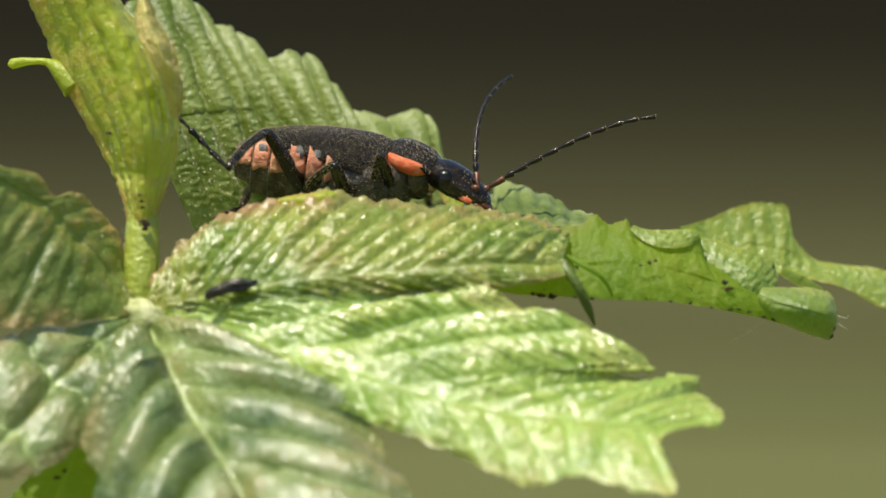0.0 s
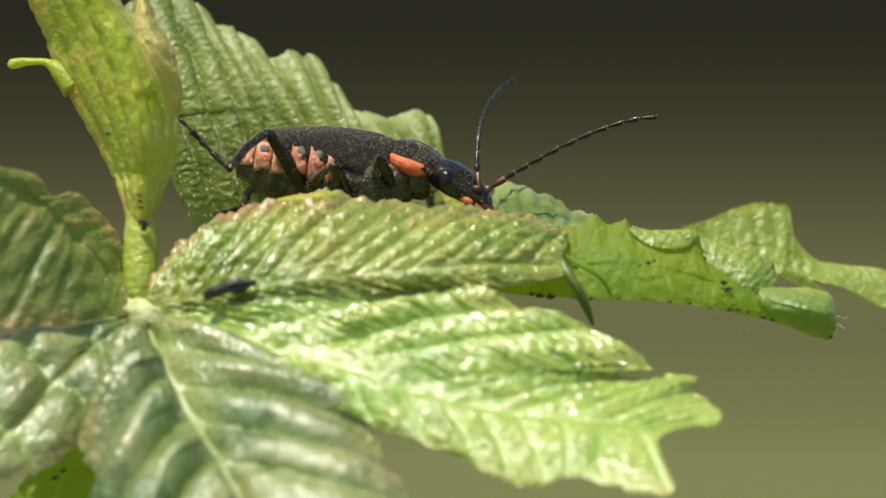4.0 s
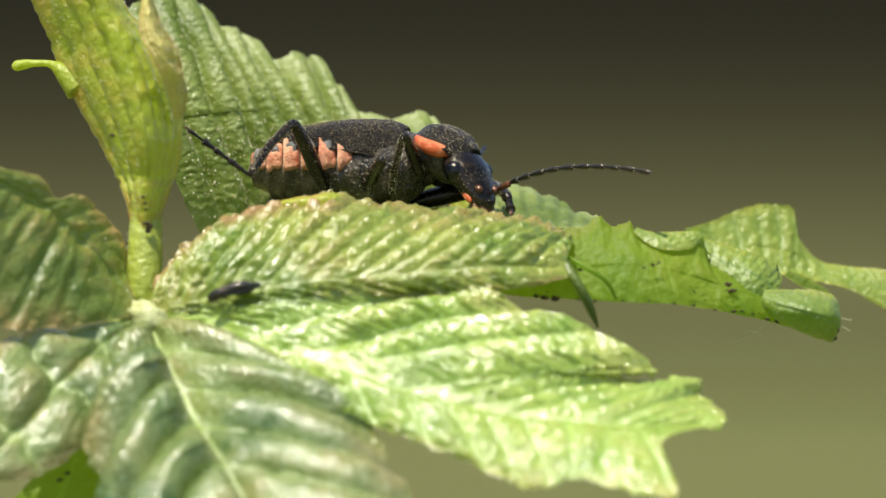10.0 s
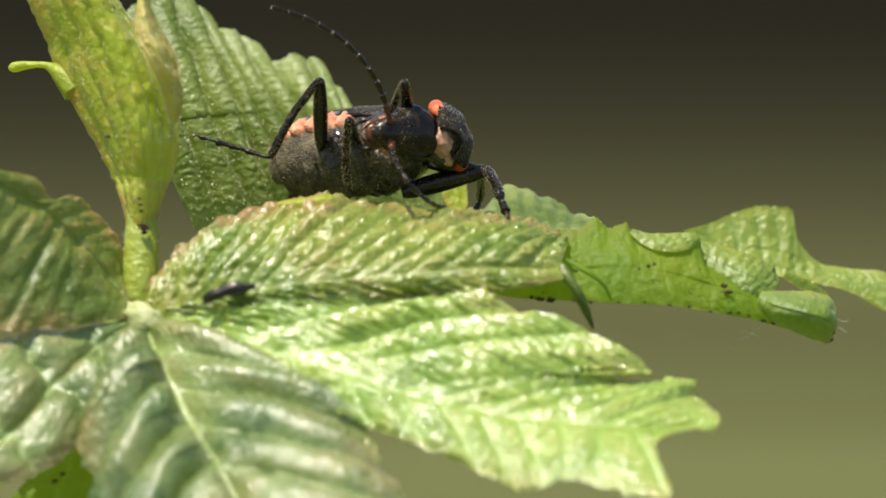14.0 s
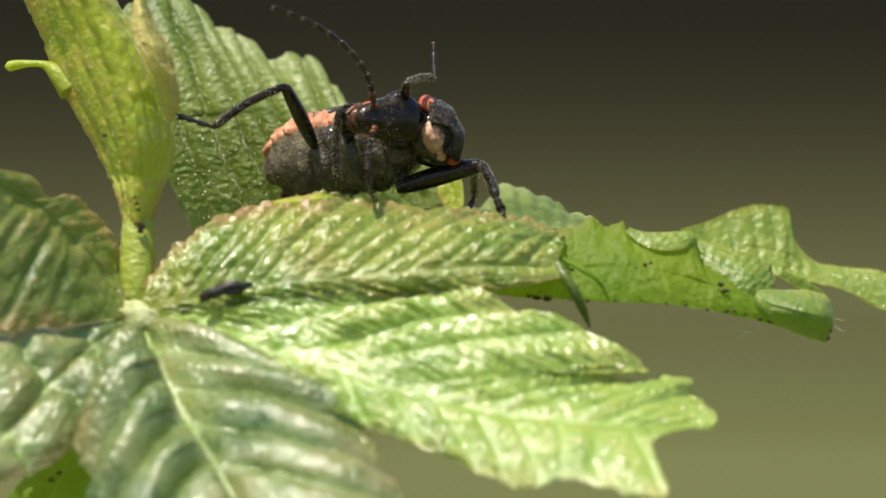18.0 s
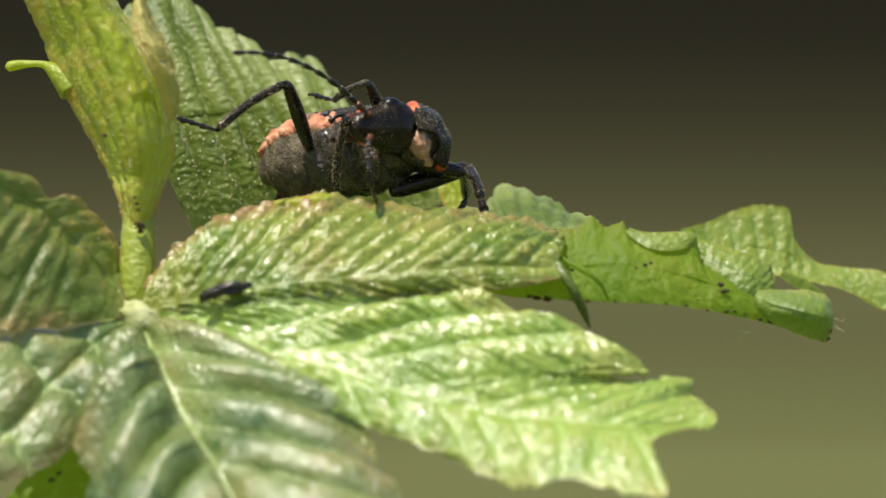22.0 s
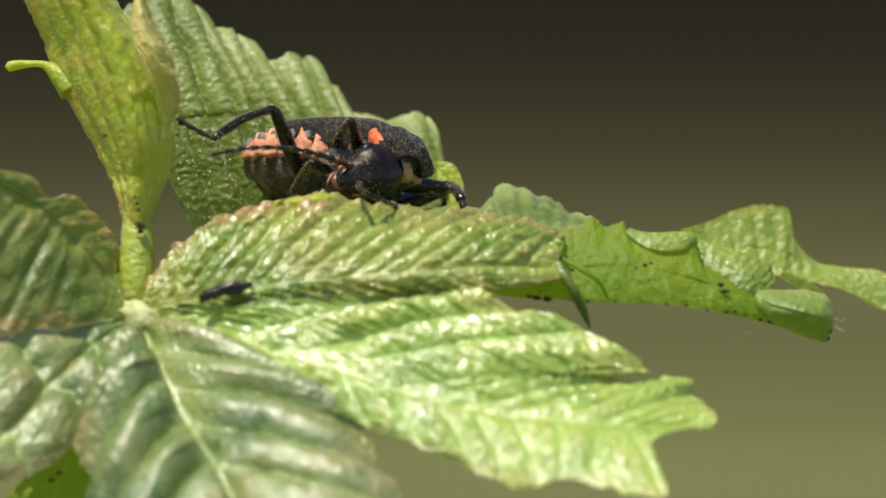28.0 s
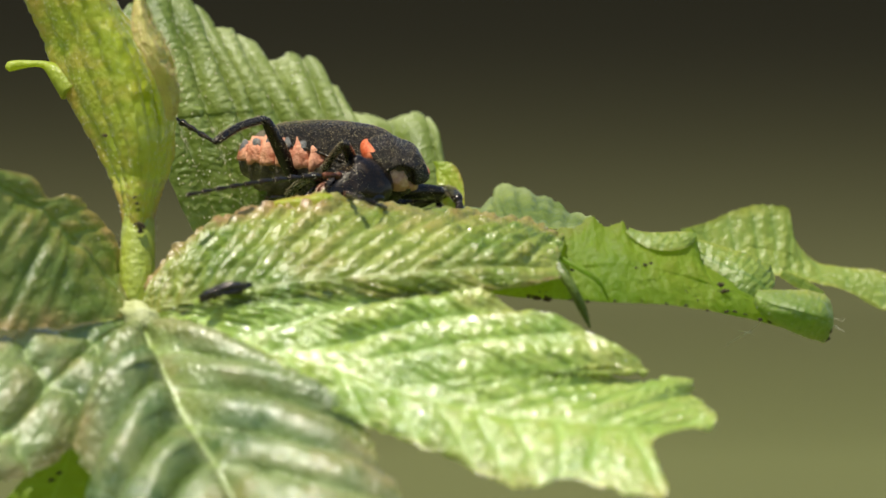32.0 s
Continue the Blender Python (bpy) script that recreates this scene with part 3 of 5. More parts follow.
    tube("drooping_tip", [at(990, 455, -4.4), at(1030, 478, -5), at(1060, 500, -5), at(1078, 532, -4.6)], [0.1, 0.14, 0.1, 0.05], LEAF_UNDER, shelf, "", 8)

    # leaves behind
    back = blade("back_leaf", [
        ((262, 220, 7.6), (196, 40, 10), (344, 414, 7.2)),
        ((318, 210, 8.4), (248, 6, 10.6), (400, 404, 7.8)),
        ((376, 204, 9.2), (300, -2, 11), (452, 396, 8.3)),
        ((420, 200, 9.8), (346, 8, 11.8), (500, 390, 8.8)),
        ((456, 214, 10.2), (376, 50, 12), (540, 384, 9.4)),
        ((500, 218, 10.6), (422, 62, 12.4), (580, 380, 9)),
        ((545, 236, 10.8), (478, 106, 12.6), (620, 378, 9.4)),
        ((592, 238, 11), (540, 102, 12.8), (655, 374, 9.8)),
        ((626, 256, 11.2), (582, 142, 12.8), (690, 372, 10)),
        ((664, 276, 11.4), (616, 198, 12.8), (722, 370, 10.4)),
        ((720, 280, 11.6), (690, 214, 12.8), (756, 368, 10.8)),
        ((766, 256, 11.8), (750, 204, 12.8), (788, 350, 11)),
        ((784, 268, 11.8), (782, 252, 12), (790, 300, 11.6)),
    ], LEAF_BACK, plant, 0.85, (0, 0), 0.8, 0.07, 0.3, 1.7, 14, 90, 31, split=1, keel=False, step=0.45, rough=0.04, label="bluish green ribbed leaf dusted with pollen")
    blade("yellow_leaf", [
        ((770, 292, 9), (764, 286, 9), (772, 300, 9)),
        ((790, 318, 8.6), (800, 290, 8.8), (776, 340, 8.4)),
        ((808, 345, 8.4), (818, 320, 8.6), (792, 372, 8.2)),
        ((816, 372, 8.2), (822, 360, 8.2), (806, 384, 8)),
    ], LEAF_BUD, plant, 0.1, (0, 0), 0.2, 0.05, 0.1, 2, 8, 10, 37, label="small bright yellow leaf")
    blade("side_leaf", [
        ((1206, 410, 10), (1204, 406, 10), (1208, 418, 10)),
        ((1250, 424, 10.6), (1252, 394, 11), (1250, 456, 10)),
        ((1296, 432, 10.9), (1290, 378, 11.4), (1296, 474, 10)),
        ((1340, 438, 11.1), (1330, 366, 11.8), (1344, 482, 10.2)),
        ((1372, 444, 11.3), (1364, 366, 12), (1374, 488, 10.4)),
        ((1400, 452, 11.4), (1396, 372, 12), (1398, 492, 10.5)),
        ((1420, 468, 11.4), (1406, 420, 12), (1424, 496, 10.6)),
        ((1450, 482, 11.4), (1440, 462, 12), (1452, 503, 10.8)),
        ((1500, 494, 11.4), (1500, 474, 12), (1500, 515, 11)),
        ((1570, 520, 11.4), (1576, 486, 12), (1556, 545, 11)),
        ((1660, 548, 11.4), (1664, 530, 12), (1650, 564, 11)),
    ], LEAF_SIDE, plant, 0.14, (0, 0), 0.4, 0.04, 0.2, 2, 12, 30, 41, split=1, keel=False, label="green leaf with a drooping yellowish end")
    blade("leaf_prong", [
        ((1384, 484, 9.6), (1386, 478, 9.6), (1380, 490, 9.6)),
        ((1420, 502, 9.6), (1424, 494, 9.6), (1412, 510, 9.6)),
        ((1458, 520, 9.6), (1460, 518, 9.6), (1454, 523, 9.6)),
    ], LEAF_SIDE, plant, 0.05, (0, 0), 0.1, 0.03, 0.1, 2, 8, 8, 43)
    low = blade("low_leaf", [
        ((150, 738, -6.4), (136, 744, -6.4), (172, 738, -6.4)),
        ((132, 780, -6.6), (104, 784, -6.6), (184, 770, -6.4)),
        ((112, 830, -7), (56, 834, -7), (190, 826, -6.6)),
        ((88, 890, -7.4), (6, 892, -7.4), (194, 890, -7)),
        ((60, 960, -7.8), (-30, 960, -7.8), (190, 960, -7.4)),
    ], LEAF_UNDER, plant, 0.14, (0, 0), 0.3, 0.05, 0.1, 2, 10, 16, 47, label="smooth bright green leaf with dark marks")

    # the upright folded shoot
    bud = blade("shoot_leaf", [
        ((242, 446, -3.5), (228, 446, -3.0), (257, 446, -3.0)),
        ((243, 410, -3.9), (220, 408, -3.2), (266, 408, -3.2)),
        ((245, 372, -4.1), (213, 368, -2.9), (277, 368, -2.9)),
        ((246, 340, -4.3), (204, 336, -2.4), (288, 334, -2.4)),
        ((248, 310, -4.4), (196, 312, -1.4), (298, 304, -1.2)),
        ((246, 250, -5), (167, 256, -0.6), (308, 244, -0.6)),
        ((236, 190, -5), (134, 198, 0), (306, 184, 0)),
        ((222, 130, -4.8), (98, 138, 0.6), (296, 126, 0.6)),
        ((204, 76, -4.6), (82, 80, 1), (262, 74, 1)),
        ((186, 30, -4.2), (58, 30, 1), (216, 28, 1)),
        ((168, -20, -4), (36, -24, 1), (190, -24, 1)),
        ((150, -80, -3.6), (20, -90, 1), (170, -90, 1)),
    ], LEAF_BUD, plant, 0.02, (0, 0), 0.3, 0.0, 0.12, 2.3, 14, 60, 53, split=1, ribs=0.22, rib_count=4, rough=0.03, label="upright folded young leaf with reddish rim")
    sprout = blade("shoot_leaf", [
        ((300, 214, -3.4), (294, 212, -3.6), (306, 216, -2)),
        ((300, 176, -4.4), (286, 174, -4.6), (314, 178, -2)),
        ((294, 140, -5.2), (274, 138, -5.2), (308, 142, -2)),
        ((282, 106, -5.6), (256, 102, -5.4), (302, 110, -2.4)),
        ((264, 70, -5.6), (236, 62, -5), (286, 74, -3)),
        ((252, 34, -5.2), (234, 30, -4.6), (266, 34, -3.4)),
        ((247, 0, -4.6), (238, -4, -4.2), (257, 0, -3.6)),
        ((246, -60, -4), (240, -60, -3.8), (254, -60, -3.6)),
    ], LEAF_YELLOW, plant, 0.08, (0, 0), 0.2, 0.08, 0.4, 4, 12, 24, 59, split=1, ribs=0.12, rib_count=3, label="narrow yellowish shoot tip with brown rim")
    tube("stipule", [at(128, 160, -0.2), at(102, 130, 0), at(78, 115, 0.2), at(54, 113, 0.4), at(32, 115, 0.6), at(16, 118, 0.6), at(9, 119, 0.6)], [0.7, 0.5, 0.20, 0.17, 0.24, 0.25, 0.06], LEAF_BUD, plant, "small club-shaped yellow-green stipule", 12, 6)

    # pollen, marks and hairs
    for lobe in list(joint.children):
        if lobe.name.startswith("lobe"):
            dusting(lobe, plant, 240, 0.014, 0.045, POLLEN, seed=len(lobe.data.vertices)).location = joint.location
    bristles(bud, plant, 2600, 0.12, HAIR, 61, (0, -0.3, 0.6))
    bristles(stem, plant, 500, 0.24, HAIR, 62, (0.4, 0, 0.3), lambda c, nn: c.z > LIFT - 0.006)
    bristles(sprout, plant, 420, 0.3, RUST, 63, (0.3, -0.4, 0.5), name="rusty_fringe")
    dusting(bud, plant, 620, 0.014, 0.045, POLLEN, seed=2)
    dusting(back, plant, 620, 0.018, 0.06, POLLEN, seed=3, chosen=lambda c, nn: c.x + plant.location.x < -0.0045)
    dusting(back, plant, 420, 0.022, 0.06, POLLEN, seed=33, chosen=lambda c, nn: -0.0135 < c.x + plant.location.x < -0.0088 and c.z < LIFT + 0.0066)
    dusting(stem, plant, 260, 0.016, 0.045, POLLEN, seed=5, chosen=lambda c, nn: c.z > LIFT - 0.006)
    dusting(under, plant, 60, 0.02, 0.06, SPECK, "brown_marks", 6, chosen=lambda c, nn: c.z < LIFT - 0.0018)
    dusting(tip, plant, 420, 0.010, 0.028, HAIR, "white_scales", 7)
    back_inv = parent_inverse(plant)
    rng = random.Random(12)
    for u, v, w, r in ((950, 527, -4.2, 0.14), (968, 529, -4.2, 0.16), (935, 524, -4.0, 0.09), (1010, 531, -4.5, 0.06), (1040, 533, -4.6, 0.08), (1088, 533, -4.7, 0.07), (1136, 533, -4.6, 0.05), (1180, 538, -4.4, 0.06), (1214, 541, -4.1, 0.07), (1252, 549, -3.7, 0.07), (1286, 552, -3.5, 0.09), (1345, 566, -2.9, 0.09), (1362, 570, -2.8, 0.1), (1008, 462, -4.4, 0.07), (1012, 478, -4.5, 0.08), (1126, 474, -4.3, 0.06), (1142, 470, -4.2, 0.10), (1152, 466, -4.2, 0.08), (1275, 505, -3.2, 0.14), (1282, 515, -3.2, 0.12), (1300, 552, -3.2, 0.08), (1318, 557, -3, 0.07), (1466, 585, -2.6, 0.14), (1464, 600, -2.0, 0.14), (122, 776, -7.2, 0.3), (108, 782, -7.2, 0.2), (92, 850, -7.6, 0.1), (105, 838, -7.6, 0.1), (246, 396, -4.3, 0.13), (248, 403, -4.3, 0.15), (249, 410, -4.3, 0.12), (239, 350, -4.5, 0.08), (242, 360, -4.5, 0.09), (244, 372, -4.4, 0.07), (213, 430, -3.4, 0.08), (186, 240, -4.2, 0.12)):
        places = [at(u + rng.gauss(0, r * 22), v + rng.gauss(0, r * 10), w) for _ in range(14)]
        grains("brown_mark", places, [r * rng.uniform(0.35, 0.8) for _ in places], SPECK, plant, "", back_inv)
    tube("gossamer", [at(1284, 612, -1), at(1304, 600, -1.2), at(1326, 588, -1.4), at(1352, 566, -1.6)], [0.006, 0.012, 0.014, 0.006], HAIR, plant, "", 5, 6)
    tube("gossamer", [at(1306, 586, -1.3), at(1322, 588, -1.4), at(1336, 594, -1.3)], [0.006, 0.012, 0.006], HAIR, plant, "", 5, 6)
    # hairs on the tip of the curled rim, gossamer
    for k in range(3):
        a = at(1468 + rng.uniform(-8, 4), 580 + rng.uniform(-22, 20), -2)
        tube("hair", [a, a + Vector((rng.uniform(0.2, 0.6), 0, rng.uniform(-0.2, 0.2))) * 0.001, a + Vector((rng.uniform(0.5, 1.1), rng.uniform(-0.2, 0.2), rng.uniform(-0.5, 0.2))) * 0.001], [0.011, 0.009, 0.004], HAIR, plant, "", 5, 4)


build_plant()


def build_frass():
    """A wet black dropping on the front leaf."""
    ob = tube("dropping", [at(354, 530, -7.8), at(374, 521, -8.0), at(400, 512, -8.1), at(424, 508, -8.1), at(446, 503, -7.9)], [0.14, 0.24, 0.29, 0.25, 0.08], FRASS, None, "", 20, 14, 1.3)
    tagged(ob, "wet shiny black dropping lying on the front leaf", "dropping")


build_frass()


# ---- the beetle: x forwards, y to its left, z up, millimetres ----
beetle = new("soldier_beetle")
tagged(beetle, "black soldier beetle with orange pronotum and belly rim, dusted with pollen", "beetle")


def outward(ob):
    """Turn the faces of a closed mesh outwards."""
    bm = bmesh.new()
    bm.from_mesh(ob.data)
    bmesh.ops.recalc_face_normals(bm, faces=bm.faces)
    bm.to_mesh(ob.data)
    bm.free()
    return ob


def ring_loft(name, rings, mat, parent, label="", sides=24, span=(0.0, 1.0), cap=True, bumpy=0.0):
    """A body part from cross-sections (x, centre y, centre z, half width, half height). span: the share of the turn that is drawn, from the right rim over the back."""
    verts = []
    closed = span == (0.0, 1.0)
    fine = 5
    keys = [Vector((r[0], r[1], r[2])) for r in rings]
    sizes = [Vector((r[3], r[4], 0)) for r in rings]
    n = (len(rings) - 1) * fine + 1
    cols = sides if closed else sides + 1
    for i in range(n):
        c, s = spline(keys, i / fine), spline(sizes, i / fine)
        for k in range(cols):
            g = 2 * math.pi * (span[0] + (span[1] - span[0]) * k / sides)
            q = 1 + bumpy * noise.noise((c.x * 2 + 3, math.cos(g) * 2, math.sin(g) * 2))
            verts.append(Vector((c.x, c.y - math.cos(g) * max(s.x, 0.001) * q, c.z + math.sin(g) * max(s.y, 0.001) * q)) * 0.001)
    faces = grid_faces(n, cols, closed)
    if closed and cap:
        faces.append(tuple(range(sides - 1, -1, -1)))
        faces.append(tuple((n - 1) * sides + k for k in range(sides)))
    return outward(mesh_part(name, verts, faces, mat, parent, label))


def ball(name, centre, radii, mat, parent, label="", rows=10, sides=14, turn=None, bumpy=0.0):
    verts = []
    for i in range(rows + 1):
        a = math.pi * i / rows
        for k in range(sides):
            g = 2 * math.pi * k / sides
            p = Vector((math.cos(a) * radii[0], math.sin(a) * math.cos(g) * radii[1], math.sin(a) * math.sin(g) * radii[2]))
            if bumpy:
                p = p * (1 + bumpy * noise.noise((p.x * 4 + centre[0], p.y * 4 + centre[1], p.z * 4)))
            if turn is not None:
                p = turn @ p
            verts.append((p + Vector(centre)) * 0.001)
    return mesh_part(name, verts, grid_faces(rows + 1, sides, True), mat, parent, label)


def flank_plate(x0, z, wa, wb, ha, hb, pitch, side, seed):
    """One orange plate of the belly's flank: it flares towards the tail, ends in a blunt corner and carries a grey spot."""
    rows, cols, verts = 10, 14, []
    for i in range(rows + 1):
        f = i / rows
        x = x0 + 0.02 - f * (pitch - 0.02)
        w, h = wa + (wb - wa) * f, ha + (hb - ha) * f
        low, high = -8 - 16 * f * (1 - 0.5 * f) - 5 * noise.noise((f * 3, seed, side)), 44
        for j in range(cols + 1):
            g = j / cols
            a = radians(low + (high - low) * g)
            inner = i in (0, rows) or j in (0, cols)
            puff = -0.02 + 0.38 * f + 0.17 * math.sin(math.pi * g) ** 0.6 * math.sin(math.pi * min(1, 0.15 + f * 0.8)) + 0.12 * noise.noise((f * 5, g * 6, seed + side))
            r = -0.14 if inner else puff
            verts.append(Vector((x, side * (w * 0.96 + r) * math.cos(a), z + (h + r) * math.sin(a))) * 0.001)
    plate = outward(mesh_part("flank_plate", verts, grid_faces(rows + 1, cols + 1), SALMON, beetle, "fleshy orange flank plate"))
    m = (wa + wb) / 2
    ball("grey_spot", (x0 - 0.42 * pitch, side * (m * 0.96 + 0.20) * math.cos(radians(20)), z + ((ha + hb) / 2 + 0.20) * math.sin(radians(20))), (0.29, 0.13, 0.42), GREY_SPOT, plate, "bluish grey spot", 8, 12, None, 0.3)
    return plate


def build_body():
    # abdomen: overlapping rings, orange plates that stand out along both flanks
    pitch, w0, h0 = 0.92, [1.84, 2.0, 2.1, 2.1, 1.96, 1.6, 0.8], [1.6, 1.78, 1.86, 1.82, 1.64, 1.3, 0.65]
    rings = []
    for k in range(6):
        x0 = -0.9 - k * pitch
        z = -0.15 + 0.035 * k
        rings.append(ring_loft("abdomen_ring", [(x0 + 0.25, 0, z, w0[k] * 0.86, h0[k] * 0.92), (x0 + 0.02, 0, z, w0[k] * 0.92, h0[k] * 1.0), (x0 - 0.4 * pitch, 0, z, (w0[k] + w0[k + 1]) / 2 * 0.95, (h0[k] + h0[k + 1]) / 2 + 0.12), (x0 - 0.86 * pitch, 0, z, w0[k + 1] * 0.98, h0[k + 1] + 0.25), (x0 - pitch, 0, z, w0[k + 1] * 0.97, h0[k + 1] + 0.22), (x0 - 1.06 * pitch, 0, z, w0[k + 1] * 0.8, h0[k + 1] * 0.85)],
                               DUSTY, beetle, "", 40, bumpy=0.06))
        for side in (-1, 1):
            flank_plate(x0, z, w0[k], w0[k + 1], h0[k], h0[k + 1], pitch, side, k)
    # thorax
    thorax = ring_loft("thorax", [(-2.8, 0, -0.6, 1.2, 1.3), (-1.8, 0, -0.5, 1.9, 1.75), (-0.6, 0, -0.45, 2.05, 1.95), (0.3, 0, -0.4, 2.05, 2.0), (1.1, 0, -0.4, 1.9, 1.9), (1.8, 0, -0.3, 1.6, 1.65), (2.4, 0, -0.1, 1.15, 1.15), (2.7, 0, 0, 0.5, 0.5)], THORAX, beetle, "", 28, bumpy=0.06)
    for x, w, h in ((0.9, 1.95, 2.0), (-0.5, 2.06, 2.04), (-1.7, 1.9, 1.9)):
        plate = ring_loft("belly_plate", [(x + 0.62, 0, -0.42, w * 0.92, h * 0.94), (x + 0.5, 0, -0.44, w, h * 1.0), (x, 0, -0.46, w * 1.02, h * 1.03), (x - 0.55, 0, -0.46, w * 1.01, h * 1.02), (x - 0.66, 0, -0.44, w * 0.9, h * 0.92)], THORAX, beetle, "glossy dark belly plate", 26, (0.52, 0.98), bumpy=0.12)
        bristles(plate, beetle, 120, 0.14, GOLD, int(70 + x * 10))
        dusting(plate, beetle, 60, 0.006, 0.03, POLLEN, seed=int(80 + x * 10))
    for side in (-1, 1):
        ball("breast_plate", (0.5, side * 0.95, -1.5), (1.25, 0.7, 0.6), THORAX, beetle, "", 18, 22, None, 0.3)
    for x, y in ((-0.4, 0.75), (-2.4, 0.8)):
        for side in (-1, 1):
            ball("coxa", (x, side * (y + 0.1), -1.55), (0.75, 0.5, 0.5), DUSTY, beetle, "dusty hip", 14, 18, None, 0.3)
    # wing cases: two curved shells that meet on the back
    shells = []
    for side in (-1, 1):
        verts, n, cols = [], 40, 14
        for i in range(n + 1):
            f = i / n
            x = 1.6 - f * 7.1
            half = (1.7 + 0.4 * math.sin(min(1, f * 2.2) * math.pi / 2)) * (1 - max(0, f - 0.72) ** 2 * 11)
            half = (max(half, 0.05) if f < 0.995 else 0.04) - 0.35 * max(0, 1 - f / 0.1) ** 2
            drop = 2.25 - 1.45 * f
            crest = 1.75 + 0.42 * math.sin(min(1, f * 0.9 + 0.12) * math.pi) - 1.2 * max(0, f - 0.8) ** 1.2 - 0.28 * max(0, 1 - f / 0.16) ** 2
            for j in range(cols + 1):
                g = j / cols
                a = g * math.pi / 2 * 1.06
                y = side * (0.015 + half * math.sin(a) ** 0.95)
                z = crest - drop * (1 - math.cos(a)) ** 1.1 + 0.05 * math.sin(g * 15) * (1 - g) * 0.5
                verts.append(Vector((x, y, z)) * 0.001)
        # inner skin, a little deeper
        outer = len(verts)
        for p in list(verts):
            verts.append(p * 0.965 - Vector((0, 0, 0.00004)))
        faces = grid_faces(n + 1, cols + 1)
        faces += [tuple(outer + v for v in reversed(f)) for f in faces]
        for i in range(n):
            a = i * (cols + 1) + cols
            faces.append((a, a + cols + 1, outer + a + cols + 1, outer + a))
        for j in range(cols):
            a = n * (cols + 1) + j
            faces.append((a, a + 1, outer + a + 1, outer + a))
        for j in range(cols):
            faces.append((j, j + 1, outer + j + 1, outer + j))
        for i in range(n):
            a = i * (cols + 1)
            faces.append((a, a + cols + 1, outer + a + cols + 1, outer + a))
        shells.append(outward(mesh_part("wing_case", verts, faces, ELYTRA, beetle, "dark bluish black wing case with short pale hairs")))
        rim = [verts[i * (cols + 1) + cols] for i in range(0, n - 3, 4)]
        tube("wing_margin", rim, [0.03] + [0.062] * (len(rim) - 2) + [0.04], BLACK, shells[-1], "raised glossy margin", 8, 3, local=True)
    dusting(shells[0], beetle, 420, 0.004, 0.016, POLLEN, seed=8, chosen=lambda c, nn: c.x < 0.0009)
    dusting(shells[1], beetle, 420, 0.004, 0.016, POLLEN, seed=9, chosen=lambda c, nn: c.x < 0.0009)
    dusting(thorax, beetle, 240, 0.006, 0.034, POLLEN, seed=11)
    for k, shell in enumerate(shells):
        bristles(shell, beetle, 1500, 0.08, GOLD, 20 + k, chosen=lambda c, nn: nn.z > -0.2)
    bristles(thorax, beetle, 400, 0.16, GOLD, 24)
    for k, ring in enumerate(rings):
        dusting(ring, beetle, 260, 0.006, 0.030, POLLEN, seed=40 + k, chosen=lambda c, nn: c.z < 0.0002)
        bristles(ring, beetle, 260, 0.11, GOLD, 50 + k, chosen=lambda c, nn: c.z < 0.0002)


build_body()


def build_pronotum():
    """The neck shield with its orange rims and the breast below it, centred on the shield's middle."""
    verts, n, cols = [], 26, 30
    for i in range(n + 1):
        f = i / n
        x = -1.3 + 2.9 * f
        half = 1.78 * (1 - abs(2 * f - 0.92) ** 3.2 * 0.42)
        for j in range(cols + 1):
            t = 2 * j / cols - 1
            y = t * half
            z = 0.62 - 0.25 * f - 1.1 * max(0, f - 0.7) - 0.3 * max(0, 1 - f / 0.3) ** 1.6 - 0.8 * abs(t) ** 2.6 + 0.12 * math.exp(-((abs(t) - 0.35) / 0.2) ** 2) * math.sin(f * math.pi)
            verts.append(Vector((x, y, z)) * 0.001)
    ob = mesh_part("pronotum", verts, [tuple(reversed(f)) for f in grid_faces(n + 1, cols + 1)], ELYTRA, beetle, "black neck shield with orange sides")
    mod = ob.modifiers.new("thick", "SOLIDIFY")
    mod.thickness, mod.offset = 0.00018, -1
    for side in (-1, 1):
        ring_loft("pronotum_rim", [(-1.22, side * 1.30, -0.36, 0.14, 0.14), (-0.85, side * 1.52, -0.46, 0.27, 0.30), (-0.15, side * 1.62, -0.50, 0.28, 0.38), (0.5, side * 1.54, -0.48, 0.26, 0.35), (1.0, side * 1.24, -0.36, 0.14, 0.2)], ORANGE, ob, "glossy orange shield rim", 16)
        ball("coxa", (-0.3, side * 0.6, -1.9), (0.5, 0.4, 0.7), BLACK, ob)
    ring_loft("breast", [(-1.5, 0, -0.8, 1.0, 0.9), (-0.9, 0, -0.9, 1.4, 1.2), (0.2, 0, -0.95, 1.42, 1.25), (0.9, 0, -0.95, 1.2, 1.15), (1.3, 0, -0.9, 0.85, 0.85)], THORAX, ob, "", 24, bumpy=0.06)
    ball("neck_membrane", (1.08, -0.1, -0.98), (0.56, 0.86, 0.58), CREAM, ob, "pale pinkish neck skin", 16, 22, None, 0.22)
    ball("neck_membrane", (0.95, 0.75, -1.0), (0.42, 0.5, 0.34), CREAM, ob, "pale pinkish neck fold", 12, 18, None, 0.3)
    dusting(ob, ob, 300, 0.005, 0.024, POLLEN, seed=10)
    bristles(ob, ob, 300, 0.12, GOLD, 26)
    return ob


pronotum = build_pronotum()


